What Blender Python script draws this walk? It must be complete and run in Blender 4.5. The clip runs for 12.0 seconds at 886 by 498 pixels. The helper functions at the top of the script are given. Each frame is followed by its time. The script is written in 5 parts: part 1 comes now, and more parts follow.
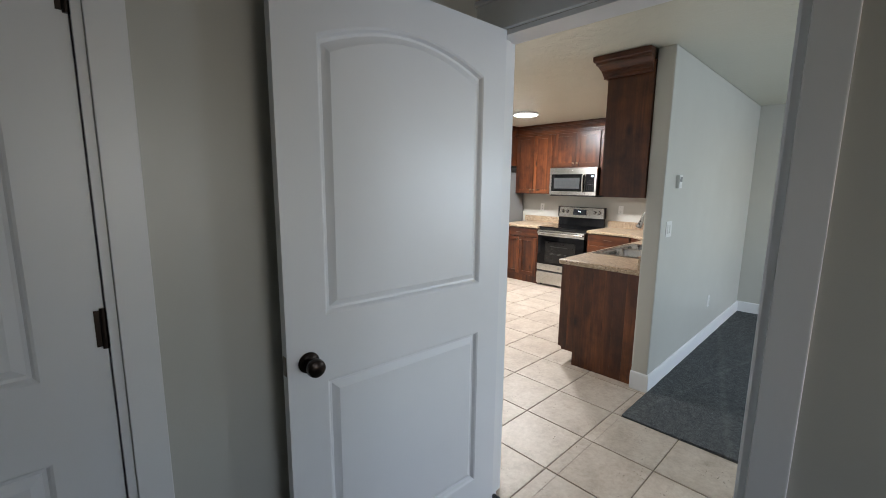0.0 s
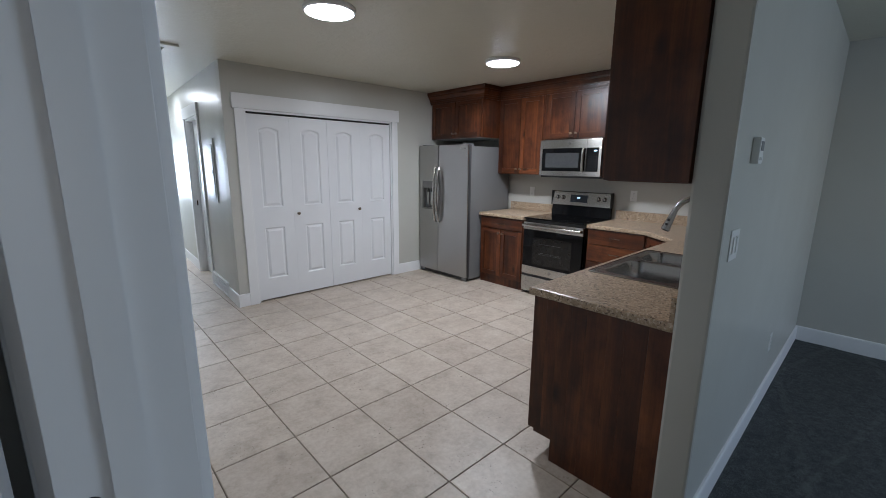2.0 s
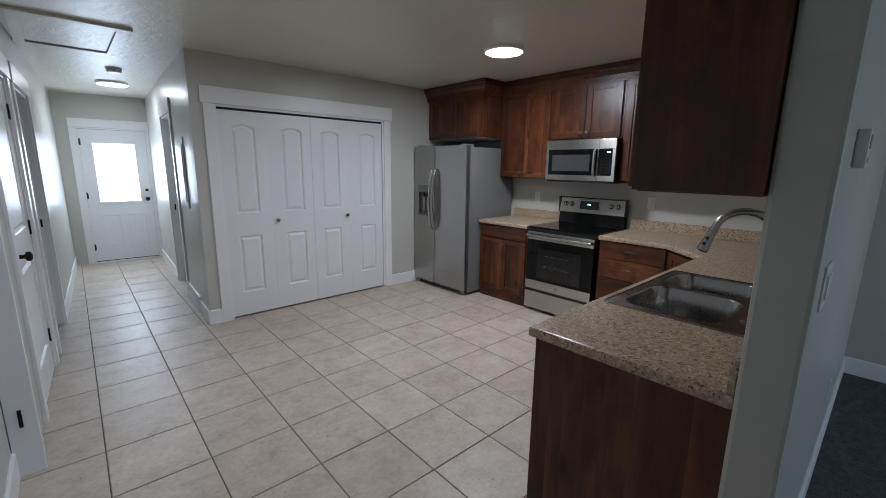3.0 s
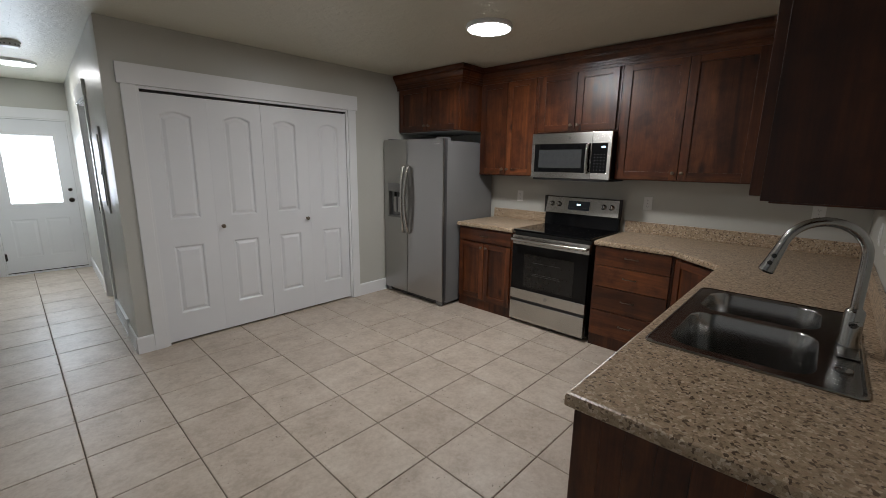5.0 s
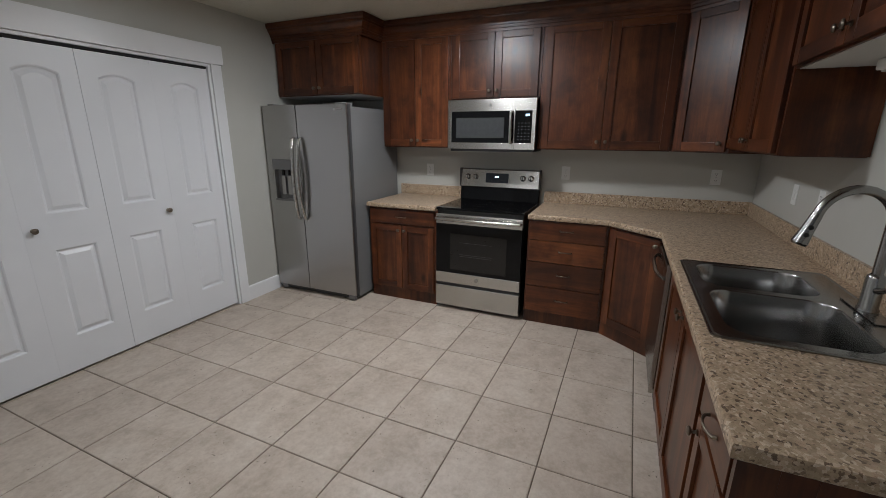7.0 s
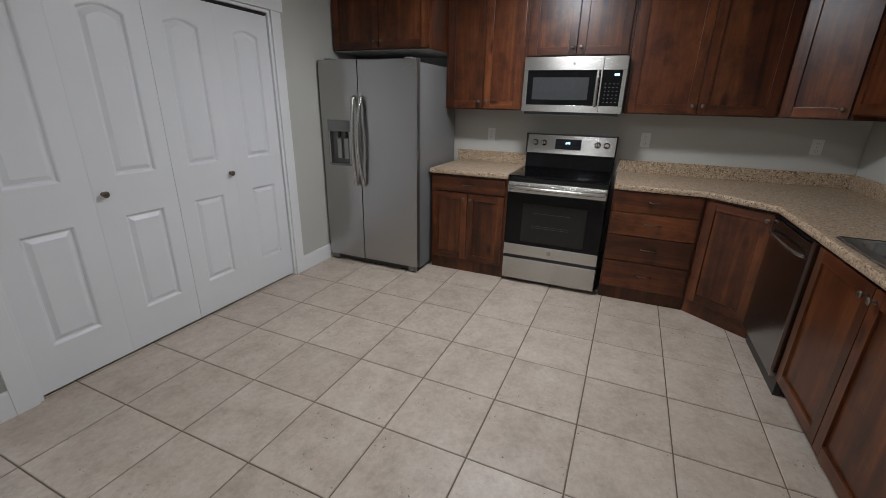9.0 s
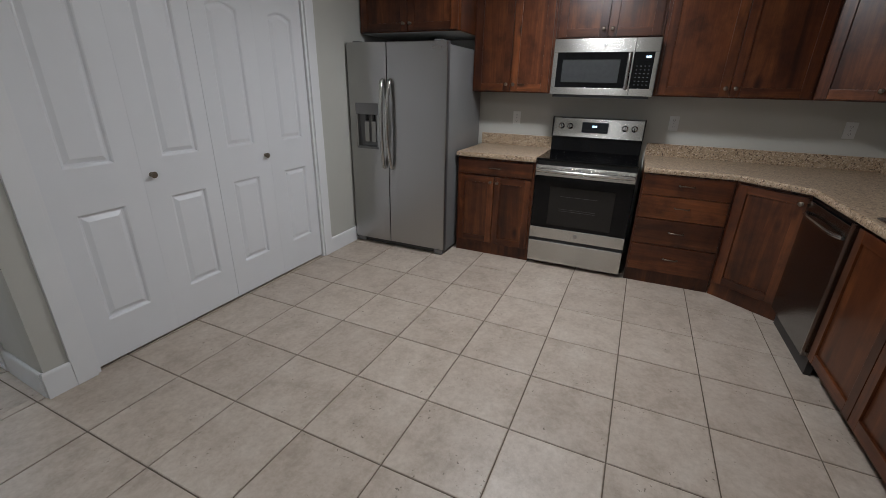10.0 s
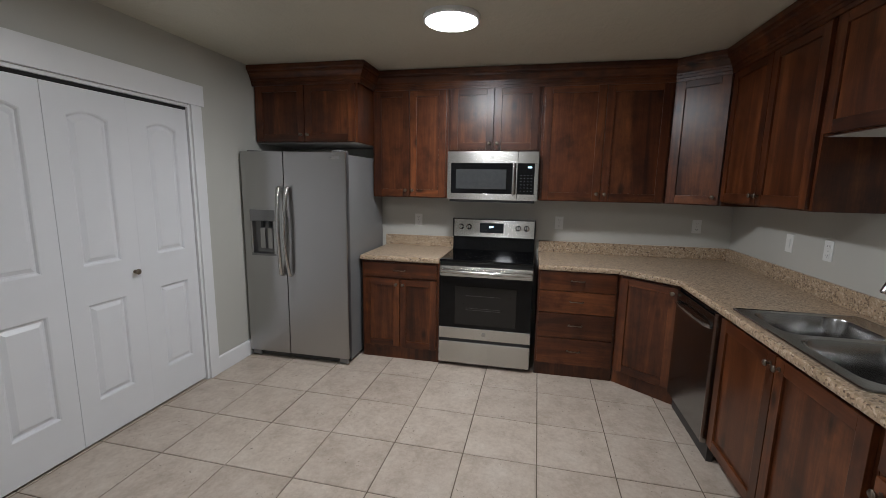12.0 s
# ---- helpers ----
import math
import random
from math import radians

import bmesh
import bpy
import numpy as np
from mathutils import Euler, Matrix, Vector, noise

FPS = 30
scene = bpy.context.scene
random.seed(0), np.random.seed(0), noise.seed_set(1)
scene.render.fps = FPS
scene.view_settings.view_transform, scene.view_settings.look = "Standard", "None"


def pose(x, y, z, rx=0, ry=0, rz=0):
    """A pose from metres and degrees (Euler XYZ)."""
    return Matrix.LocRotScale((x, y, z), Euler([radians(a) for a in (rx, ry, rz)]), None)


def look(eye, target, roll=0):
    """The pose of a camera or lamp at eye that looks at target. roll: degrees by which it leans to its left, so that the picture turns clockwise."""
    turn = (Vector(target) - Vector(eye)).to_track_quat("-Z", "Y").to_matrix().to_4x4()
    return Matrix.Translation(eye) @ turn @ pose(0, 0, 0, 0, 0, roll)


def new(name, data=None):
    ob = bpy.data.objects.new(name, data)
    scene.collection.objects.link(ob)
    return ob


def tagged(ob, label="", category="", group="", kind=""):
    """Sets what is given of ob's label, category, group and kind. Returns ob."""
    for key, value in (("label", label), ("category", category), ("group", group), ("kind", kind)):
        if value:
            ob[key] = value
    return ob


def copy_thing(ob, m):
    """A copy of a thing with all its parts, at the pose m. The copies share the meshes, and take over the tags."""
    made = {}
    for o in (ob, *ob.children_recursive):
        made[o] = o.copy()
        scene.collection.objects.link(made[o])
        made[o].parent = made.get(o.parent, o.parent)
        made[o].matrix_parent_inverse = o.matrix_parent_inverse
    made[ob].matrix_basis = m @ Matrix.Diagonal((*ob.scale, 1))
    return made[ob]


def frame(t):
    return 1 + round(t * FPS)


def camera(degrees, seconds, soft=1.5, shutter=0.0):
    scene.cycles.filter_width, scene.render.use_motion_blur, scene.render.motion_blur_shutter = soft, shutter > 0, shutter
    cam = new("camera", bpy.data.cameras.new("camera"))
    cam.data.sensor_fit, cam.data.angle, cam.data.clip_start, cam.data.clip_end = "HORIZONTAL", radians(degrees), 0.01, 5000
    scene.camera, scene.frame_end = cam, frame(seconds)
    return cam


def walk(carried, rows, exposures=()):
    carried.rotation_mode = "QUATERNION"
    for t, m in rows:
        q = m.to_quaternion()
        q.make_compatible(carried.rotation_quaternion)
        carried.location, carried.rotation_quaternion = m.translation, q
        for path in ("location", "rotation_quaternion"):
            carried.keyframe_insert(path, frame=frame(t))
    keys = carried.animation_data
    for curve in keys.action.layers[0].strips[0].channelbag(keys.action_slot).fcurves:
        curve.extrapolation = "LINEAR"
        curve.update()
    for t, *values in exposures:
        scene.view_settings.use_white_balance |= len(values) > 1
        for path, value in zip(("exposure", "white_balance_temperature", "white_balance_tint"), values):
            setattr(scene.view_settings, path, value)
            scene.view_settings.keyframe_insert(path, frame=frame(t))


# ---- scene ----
cam = camera(94.0, 12.0, 0.8)
PATH = [
    (0, (-0.172, -0.09, 1.536), (1.209, 1.323, 1.225), 0.6),
    (0.5, (0.222, 0.086, 1.538), (1.67, 1.42, 1.183), 0.6),
    (1, (0.592, 0.234, 1.527), (2.12, 1.47, 1.157), 0.7),
    (1.5, (0.969, 0.372, 1.521), (2.403, 1.71, 1.127), 0.5),
    (2, (1.29, 0.557, 1.511), (2.636, 1.981, 1.109), 0.5),
    (2.5, (1.529, 0.708, 1.512), (2.863, 2.149, 1.128), 0.7),
    (4.5, (1.985, 1.12, 1.512), (3.279, 2.578, 1.066), 0.8),
    (5, (2.007, 1.262, 1.513), (3.441, 2.595, 1.106), 0.8),
    (5.5, (2.059, 1.451, 1.496), (3.576, 2.687, 1.082), 0.8),
    (6, (2.086, 1.615, 1.518), (3.733, 2.665, 1.088), 0.8),
    (6.5, (2.097, 1.796, 1.514), (3.85, 2.649, 1.066), 0.8),
    (8.5, (2.125, 2.424, 1.461), (3.891, 3.106, 0.815), 1.2),
    (9, (2.035, 2.598, 1.452), (3.771, 3.329, 0.78), 1.3),
    (9.5, (1.953, 2.706, 1.431), (3.646, 3.489, 0.711), 1.3),
    (10, (1.911, 2.733, 1.431), (3.615, 3.482, 0.699), 1.3),
    (10.5, (1.909, 2.733, 1.455), (3.65, 3.452, 0.785), 1.2),
    (11, (1.935, 2.726, 1.491), (3.747, 3.388, 0.964), 1.1),
    (11.5, (1.975, 2.715, 1.52), (3.856, 3.27, 1.13), 1.1),
    (12, (2.045, 2.699, 1.531), (3.977, 3.108, 1.214), 1.0),
]
EXPOSURES = [
    (0, 1.50, 6050, 10), (0.5, 1.15, 5900, 10), (1, 0.76, 5700, 10), (1.5, 0.58, 5550, 10), (2, 0.27, 5450, 10), (2.5, 0.06, 5420, 10), (4.5, -0.23, 5780, 10),
    (5.5, -0.22, 6150, 10), (6.5, -0.11, 5830, 10), (8.5, -0.06, 5720, 10), (9.5, -0.16, 5750, 10), (10.5, -0.27, 5750, 10), (11.2, -0.28, 5740, 10), (12, -0.05, 5780, 10),
]
walk(cam, [(t, look(eye, target, roll)) for t, eye, target, roll in PATH], EXPOSURES)
BACK_W, FRONT_W, HALL_W, DOOR_W, LIVING_W, BEDROOM_W = 31.0, 9.0, 8.0, 9.5, 22.5, 3.2

# ---------------- light ----------------
CEIL = 2.47
world = bpy.data.worlds.new("world")
scene.world = world
world.use_nodes = True
wn = world.node_tree.nodes
sky = wn.new("ShaderNodeTexSky")
sky.sky_type = "NISHITA"
sky.sun_disc = False
sky.sun_elevation = radians(35)
sky.sun_rotation = radians(200)
wn["Background"].inputs[1].default_value = 0.12
world.node_tree.links.new(sky.outputs[0], wn["Background"].inputs[0])


def area_lamp(name, m, sx, sy, watts, colour):
    data = bpy.data.lights.new(name, "AREA")
    data.shape, data.size, data.size_y = "RECTANGLE", sx, sy
    data.energy, data.color = watts, colour
    ob = new(name, data)
    ob.matrix_world = m
    return ob


def disc_lamp(name, x, y, z, radius, watts, colour):
    data = bpy.data.lights.new(name, "AREA")
    data.shape, data.size = "DISK", 2 * radius
    data.energy, data.color = watts, colour
    ob = new(name, data)
    ob.matrix_world = pose(x, y, z)
    return ob


LED = (1.0, 0.95, 0.88)
DAY = (0.82, 0.92, 1.0)
disc_lamp("light_kitchen_back", 4.54, 3.20, CEIL - 0.05, 0.14, BACK_W, LED)
disc_lamp("light_kitchen_front", 2.72, 3.13, CEIL - 0.05, 0.14, FRONT_W, LED)
disc_lamp("light_hall", 2.31, 7.5, CEIL - 0.05, 0.14, HALL_W, LED)
# daylight through the glass of the back door, the living-room window and the bedroom window
area_lamp("daylight_back_door", look((2.355, 8.80, 1.35), (2.16, 5.0, 1.1)), 0.52, 0.84, DOOR_W, DAY)
area_lamp("daylight_living_window", look((4.2, -2.55, 1.45), (3.2, 2.0, 1.0)), 1.7, 1.2, LIVING_W, DAY)
area_lamp("daylight_bedroom_window", look((0.5, -2.57, 1.5), (0.45, 1.0, 1.3)), 1.1, 1.1, BEDROOM_W, (0.97, 0.97, 1.0))


# ---------------- materials ----------------
def material(name):
    mat = bpy.data.materials.new(name)
    mat.use_nodes = True
    nt = mat.node_tree
    return mat, nt, nt.nodes["Principled BSDF"]


def node(nt, kind, **values):
    n = nt.nodes.new(kind)
    for key, value in values.items():
        n.inputs[key].default_value = value
    return n


def coords(nt, scale=(1, 1, 1), turn=(0, 0, 0), by_object=False):
    """Object coordinates in metres, moved by a chance amount per object where wanted."""
    tc = nt.nodes.new("ShaderNodeTexCoord")
    mp = nt.nodes.new("ShaderNodeMapping")
    mp.inputs["Scale"].default_value = scale
    mp.inputs["Rotation"].default_value = turn
    nt.links.new(tc.outputs["Object"], mp.inputs["Vector"])
    if by_object:
        info = nt.nodes.new("ShaderNodeObjectInfo")
        mul = nt.nodes.new("ShaderNodeVectorMath")
        mul.operation = "SCALE"
        mul.inputs[0].default_value = (37.0, 53.0, 71.0)
        nt.links.new(info.outputs["Random"], mul.inputs["Scale"])
        nt.links.new(mul.outputs[0], mp.inputs["Location"])
    return mp.outputs[0]


def ramp(nt, source, stops):
    r = nt.nodes.new("ShaderNodeValToRGB")
    els = r.color_ramp.elements
    while len(els) < len(stops):
        els.new(0.5)
    for el, (at, colour) in zip(els, stops):
        el.position = at
        el.color = (*colour, 1)
    nt.links.new(source, r.inputs[0])
    return r.outputs[0]


def mix(nt, factor, a, b, kind="MIX"):
    m = nt.nodes.new("ShaderNodeMix")
    m.data_type, m.blend_type = "RGBA", kind
    for socket, value in ((m.inputs[0], factor), (m.inputs[6], a), (m.inputs[7], b)):
        if isinstance(value, bpy.types.NodeSocket):
            nt.links.new(value, socket)
        else:
            socket.default_value = value if isinstance(value, float) else (*value, 1)
    return m.outputs[2]


def noise_of(nt, vec, scale, detail=4.0, rough=0.55):
    n = node(nt, "ShaderNodeTexNoise", Scale=scale, Detail=detail, Roughness=rough)
    nt.links.new(vec, n.inputs["Vector"])
    return n.outputs["Fac"]


def bump(nt, bsdf, source, strength, distance):
    b = node(nt, "ShaderNodeBump", Strength=strength, Distance=distance)
    nt.links.new(source, b.inputs["Height"])
    nt.links.new(b.outputs[0], bsdf.inputs["Normal"])
    return b


def painted(name, low, high, rough, grain=220.0, strength=0.12, depth=0.001, spec=0.5):
    """Rolled paint: soft drift of tone, orange-peel relief."""
    mat, nt, bsdf = material(name)
    vec = coords(nt)
    tone = noise_of(nt, vec, 1.7, 5.0)
    nt.links.new(ramp(nt, tone, ((0.3, low), (0.7, high))), bsdf.inputs["Base Color"])
    r = nt.nodes.new("ShaderNodeMapRange")
    r.inputs["To Min"].default_value, r.inputs["To Max"].default_value = rough - 0.05, rough + 0.06
    nt.links.new(noise_of(nt, vec, 6.0), r.inputs["Value"])
    nt.links.new(r.outputs[0], bsdf.inputs["Roughness"])
    bsdf.inputs["Specular IOR Level"].default_value = spec
    bump(nt, bsdf, noise_of(nt, vec, grain, 3.0), strength, depth)
    return mat


WALL = painted("wall_paint", (0.495, 0.490, 0.448), (0.525, 0.520, 0.478), 0.345, 140.0, 0.12, 0.002)
TRIM = painted("white_trim_paint", (0.76, 0.77, 0.78), (0.82, 0.82, 0.83), 0.345, 90.0, 0.05)
DOOR_PAINT = painted("white_door_paint", (0.74, 0.75, 0.77), (0.79, 0.80, 0.82), 0.345, 120.0, 0.09)
WHITE_PLASTIC = painted("white_plastic", (0.74, 0.74, 0.72), (0.78, 0.78, 0.76), 0.35, 300.0, 0.02)
PANEL_GREY = painted("grey_panel_enamel", (0.48, 0.48, 0.47), (0.53, 0.53, 0.52), 0.345, 200.0, 0.03)


def ceiling_material():
    mat, nt, bsdf = material("knockdown_ceiling")
    vec = coords(nt)
    tone = noise_of(nt, vec, 1.1, 4.0)
    nt.links.new(ramp(nt, tone, ((0.3, (0.60, 0.58, 0.485)), (0.7, (0.64, 0.62, 0.52)))), bsdf.inputs["Base Color"])
    bsdf.inputs["Roughness"].default_value = 0.37
    blobs = ramp(nt, noise_of(nt, vec, 16.0, 5.0, 0.6), ((0.44, (0, 0, 0)), (0.58, (1, 1, 1))))
    bump(nt, bsdf, blobs, 0.42, 0.003)
    return mat


CEILING = ceiling_material()


def wood(name, turn=(0, 0, 0)):
    """Stained knotty alder: grain along z, blotches and knots."""
    mat, nt, bsdf = material(name)
    vec = coords(nt, (1, 1, 1), turn, True)
    long = nt.nodes.new("ShaderNodeMapping")
    long.inputs["Scale"].default_value = (1, 1, 0.07)
    nt.links.new(vec, long.inputs["Vector"])
    fibre = noise_of(nt, long.outputs[0], 120.0, 5.0, 0.6)
    wavy = node(nt, "ShaderNodeTexNoise", Scale=7.0, Detail=5.0, Roughness=0.6, Distortion=1.2)
    nt.links.new(long.outputs[0], wavy.inputs["Vector"])
    figure = wavy.outputs["Fac"]
    blotch = noise_of(nt, vec, 5.0, 6.0, 0.65)
    base = ramp(nt, figure, ((0.28, (0.036, 0.0105, 0.0040)), (0.5, (0.092, 0.0275, 0.0090)), (0.72, (0.195, 0.066, 0.0210))))
    base = mix(nt, 0.4, base, ramp(nt, fibre, ((0.35, (0.45, 0.40, 0.37)), (0.62, (1.0, 1.0, 1.0)))), "MULTIPLY")
    base = mix(nt, 0.8, base, ramp(nt, blotch, ((0.33, (0.36, 0.30, 0.27)), (0.52, (0.95, 0.93, 0.92)), (0.70, (1.3, 1.3, 1.25)))), "MULTIPLY")
    squash = nt.nodes.new("ShaderNodeMapping")
    squash.inputs["Scale"].default_value = (1, 1, 0.45)
    nt.links.new(vec, squash.inputs["Vector"])
    vor = node(nt, "ShaderNodeTexVoronoi", Scale=5.2)
    nt.links.new(squash.outputs[0], vor.inputs["Vector"])
    base = mix(nt, 0.9, base, ramp(nt, vor.outputs["Distance"], ((0.05, (0.10, 0.07, 0.06)), (0.09, (0.45, 0.38, 0.34)), (0.17, (1, 1, 1)))), "MULTIPLY")
    info = nt.nodes.new("ShaderNodeObjectInfo")
    base = mix(nt, 1.0, base, ramp(nt, info.outputs["Random"], ((0.0, (0.80, 0.78, 0.76)), (1.0, (1.22, 1.20, 1.16)))), "MULTIPLY")
    nt.links.new(base, bsdf.inputs["Base Color"])
    bsdf.inputs["Roughness"].default_value = 0.33
    bsdf.inputs["Specular IOR Level"].default_value = 0.36
    bsdf.inputs["Coat Weight"].default_value = 0.15
    bsdf.inputs["Coat Roughness"].default_value = 0.3
    bump(nt, bsdf, fibre, 0.12, 0.0008)
    return mat


WOOD = wood("stained_alder")
WOOD_FLAT = wood("stained_alder_across", (0, radians(90), 0))
WOOD_DEEP = wood("stained_alder_lengthwise", (radians(90), 0, 0))


def laminate():
    """Granite-look laminate: flakes of cream, tan, rose and dark brown about a centimetre long."""
    mat, nt, bsdf = material("speckled_laminate")
    vec = coords(nt)
    warp = node(nt, "ShaderNodeTexNoise", Scale=60.0, Detail=3.0)
    nt.links.new(vec, warp.inputs["Vector"])
    push = nt.nodes.new("ShaderNodeVectorMath")
    push.operation = "MULTIPLY_ADD"
    push.inputs[1].default_value = (0.014, 0.014, 0.014)
    nt.links.new(warp.outputs["Color"], push.inputs[0])
    nt.links.new(vec, push.inputs[2])
    flake = node(nt, "ShaderNodeTexVoronoi", Scale=132.0)
    nt.links.new(push.outputs[0], flake.inputs["Vector"])
    split = nt.nodes.new("ShaderNodeSeparateColor")
    nt.links.new(flake.outputs["Color"], split.inputs[0])
    base = ramp(nt, split.outputs[0], ((0.0, (0.11, 0.072, 0.047)), (0.10, (0.20, 0.138, 0.090)), (0.18, (0.36, 0.268, 0.176)), (0.5, (0.455, 0.355, 0.240)), (0.72, (0.46, 0.33, 0.226)), (1.0, (0.64, 0.55, 0.43))))
    fine = noise_of(nt, vec, 260.0, 3.0, 0.65)
    base = mix(nt, 0.6, base, ramp(nt, fine, ((0.34, (0.52, 0.45, 0.39)), (0.46, (1, 1, 1)))), "MULTIPLY")
    cluster = noise_of(nt, vec, 34.0, 4.0, 0.6)
    base = mix(nt, 0.45, base, ramp(nt, cluster, ((0.36, (0.62, 0.56, 0.50)), (0.60, (1.12, 1.10, 1.06)))), "MULTIPLY")
    nt.links.new(base, bsdf.inputs["Base Color"])
    bsdf.inputs["Roughness"].default_value = 0.34
    bump(nt, bsdf, fine, 0.05, 0.0004)
    return mat


LAMINATE = laminate()


def tile_material():
    mat, nt, bsdf = material("ceramic_floor_tile")
    vec = coords(nt, (1, 1, 1), (0, 0, 0), True)
    cloud = noise_of(nt, vec, 6.0, 9.0, 0.72)
    base = ramp(nt, cloud, ((0.30, (0.385, 0.323, 0.262)), (0.5, (0.51, 0.439, 0.368)), (0.72, (0.595, 0.535, 0.465))))
    info = nt.nodes.new("ShaderNodeObjectInfo")
    base = mix(nt, 0.5, base, ramp(nt, info.outputs["Random"], ((0.0, (0.86, 0.83, 0.80)), (1.0, (1.06, 1.05, 1.03)))), "MULTIPLY")
    mottle = noise_of(nt, vec, 38.0, 5.0, 0.7)
    base = mix(nt, 0.5, base, ramp(nt, mottle, ((0.36, (0.82, 0.79, 0.75)), (0.6, (1.08, 1.08, 1.08)))), "MULTIPLY")
    pits = noise_of(nt, vec, 70.0, 2.0, 0.5)
    patch = noise_of(nt, vec, 7.0, 2.0)
    gate = nt.nodes.new("ShaderNodeMath")
    gate.operation = "MULTIPLY"
    nt.links.new(ramp(nt, pits, ((0.66, (0, 0, 0)), (0.70, (1, 1, 1)))), gate.inputs[0])
    nt.links.new(ramp(nt, patch, ((0.56, (0, 0, 0)), (0.64, (1, 1, 1)))), gate.inputs[1])
    base = mix(nt, gate.outputs[0], base, (0.16, 0.13, 0.10))
    nt.links.new(base, bsdf.inputs["Base Color"])
    r = nt.nodes.new("ShaderNodeMapRange")
    r.inputs["To Min"].default_value, r.inputs["To Max"].default_value = 0.33, 0.50
    nt.links.new(noise_of(nt, vec, 11.0), r.inputs["Value"])
    nt.links.new(r.outputs[0], bsdf.inputs["Roughness"])
    bump(nt, bsdf, noise_of(nt, vec, 24.0, 5.0), 0.10, 0.002)
    return mat


TILE = tile_material()
GROUT = painted("brown_grout", (0.125, 0.095, 0.068), (0.17, 0.135, 0.10), 0.85, 260.0, 0.4, 0.002)


def carpet_material():
    mat, nt, bsdf = material("slate_carpet")
    vec = coords(nt)
    tuft = noise_of(nt, vec, 210.0, 3.0, 0.7)
    pile = noise_of(nt, vec, 34.0, 6.0, 0.7)
    base = ramp(nt, tuft, ((0.30, (0.032, 0.034, 0.0355)), (0.5, (0.090, 0.095, 0.0985)), (0.72, (0.19, 0.20, 0.206))))
    base = mix(nt, 0.7, base, ramp(nt, pile, ((0.38, (0.78, 0.78, 0.78)), (0.62, (1.4, 1.4, 1.4)))), "MULTIPLY")
    # pale lines left by the vacuum cleaner's wheels, broken up by the pile
    for angle, size in ((103, 0.55), (76, 0.47)):
        wave = node(nt, "ShaderNodeTexWave", Scale=size, Distortion=0.5, Detail=1.0)
        nt.links.new(coords(nt, (1, 1, 1), (0, 0, radians(angle))), wave.inputs["Vector"])
        line = ramp(nt, wave.outputs["Fac"], ((0.988, (0, 0, 0)), (0.997, (1, 1, 1))))
        worn = mix(nt, 1.0, line, ramp(nt, pile, ((0.40, (0.05, 0.05, 0.05)), (0.60, (0.35, 0.35, 0.35)))), "MULTIPLY")
        base = mix(nt, worn, base, (0.19, 0.195, 0.19))
    nt.links.new(base, bsdf.inputs["Base Color"])
    bsdf.inputs["Roughness"].default_value = 0.95
    bsdf.inputs["Specular IOR Level"].default_value = 0.1
    bump(nt, bsdf, tuft, 0.9, 0.008)
    return mat


CARPET = carpet_material()


def steel(name, colour, rough, stretch, drawn=0.0, relief=0.04):
    mat, nt, bsdf = material(name)
    vec = coords(nt, stretch)
    lines = noise_of(nt, vec, 60.0, 4.0, 0.6)
    bsdf.inputs["Base Color"].default_value = (*colour, 1)
    bsdf.inputs["Metallic"].default_value = 1.0
    r = nt.nodes.new("ShaderNodeMapRange")
    r.inputs["To Min"].default_value, r.inputs["To Max"].default_value = rough - 0.03, rough + 0.05
    nt.links.new(lines, r.inputs["Value"])
    if drawn or not relief:
        bsdf.inputs["Roughness"].default_value = rough
    else:
        nt.links.new(r.outputs[0], bsdf.inputs["Roughness"])
    if relief:
        bump(nt, bsdf, lines, relief, 0.0005)
    if drawn:
        # brushed along the width: glints run upright
        tan = nt.nodes.new("ShaderNodeTangent")
        tan.direction_type, tan.axis = "RADIAL", "X"
        nt.links.new(tan.outputs[0], bsdf.inputs["Tangent"])
        bsdf.inputs["Anisotropic"].default_value = drawn
    return mat


STEEL = steel("brushed_steel", (0.52, 0.505, 0.475), 0.27, (0.02, 1, 1), 0.75, 0.0)
TUBE_STEEL = steel("satin_steel_tube", (0.50, 0.485, 0.46), 0.24, (1, 1, 0.05), 0.0, 0.0)
FRIDGE_STEEL = steel("fridge_steel", (0.42, 0.415, 0.405), 0.29, (1, 1, 0.03), 0.7, 0.0)
FRIDGE_SIDE = painted("fridge_side_enamel", (0.17, 0.17, 0.172), (0.19, 0.19, 0.192), 0.42, 260.0, 0.15)
SINK_STEEL = steel("sink_steel", (0.33, 0.327, 0.32), 0.22, (1, 0.05, 1), 0.0, 0.0)
NICKEL = steel("brushed_nickel", (0.37, 0.365, 0.355), 0.22, (1, 1, 0.05))
DW_STEEL = steel("dark_stainless", (0.25, 0.26, 0.265), 0.22, (0.02, 1, 1), 0.3, 0.0)


def plain(name, colour, rough, metal=0.0, coat=0.0, spec=0.5):
    mat, nt, bsdf = material(name)
    vec = coords(nt)
    tone = noise_of(nt, vec, 30.0, 3.0)
    dim = tuple(c * 0.85 for c in colour)
    nt.links.new(ramp(nt, tone, ((0.3, dim), (0.7, colour))), bsdf.inputs["Base Color"])
    bsdf.inputs["Roughness"].default_value = rough
    bsdf.inputs["Metallic"].default_value = metal
    bsdf.inputs["Coat Weight"].default_value = coat
    bsdf.inputs["Specular IOR Level"].default_value = spec
    return mat


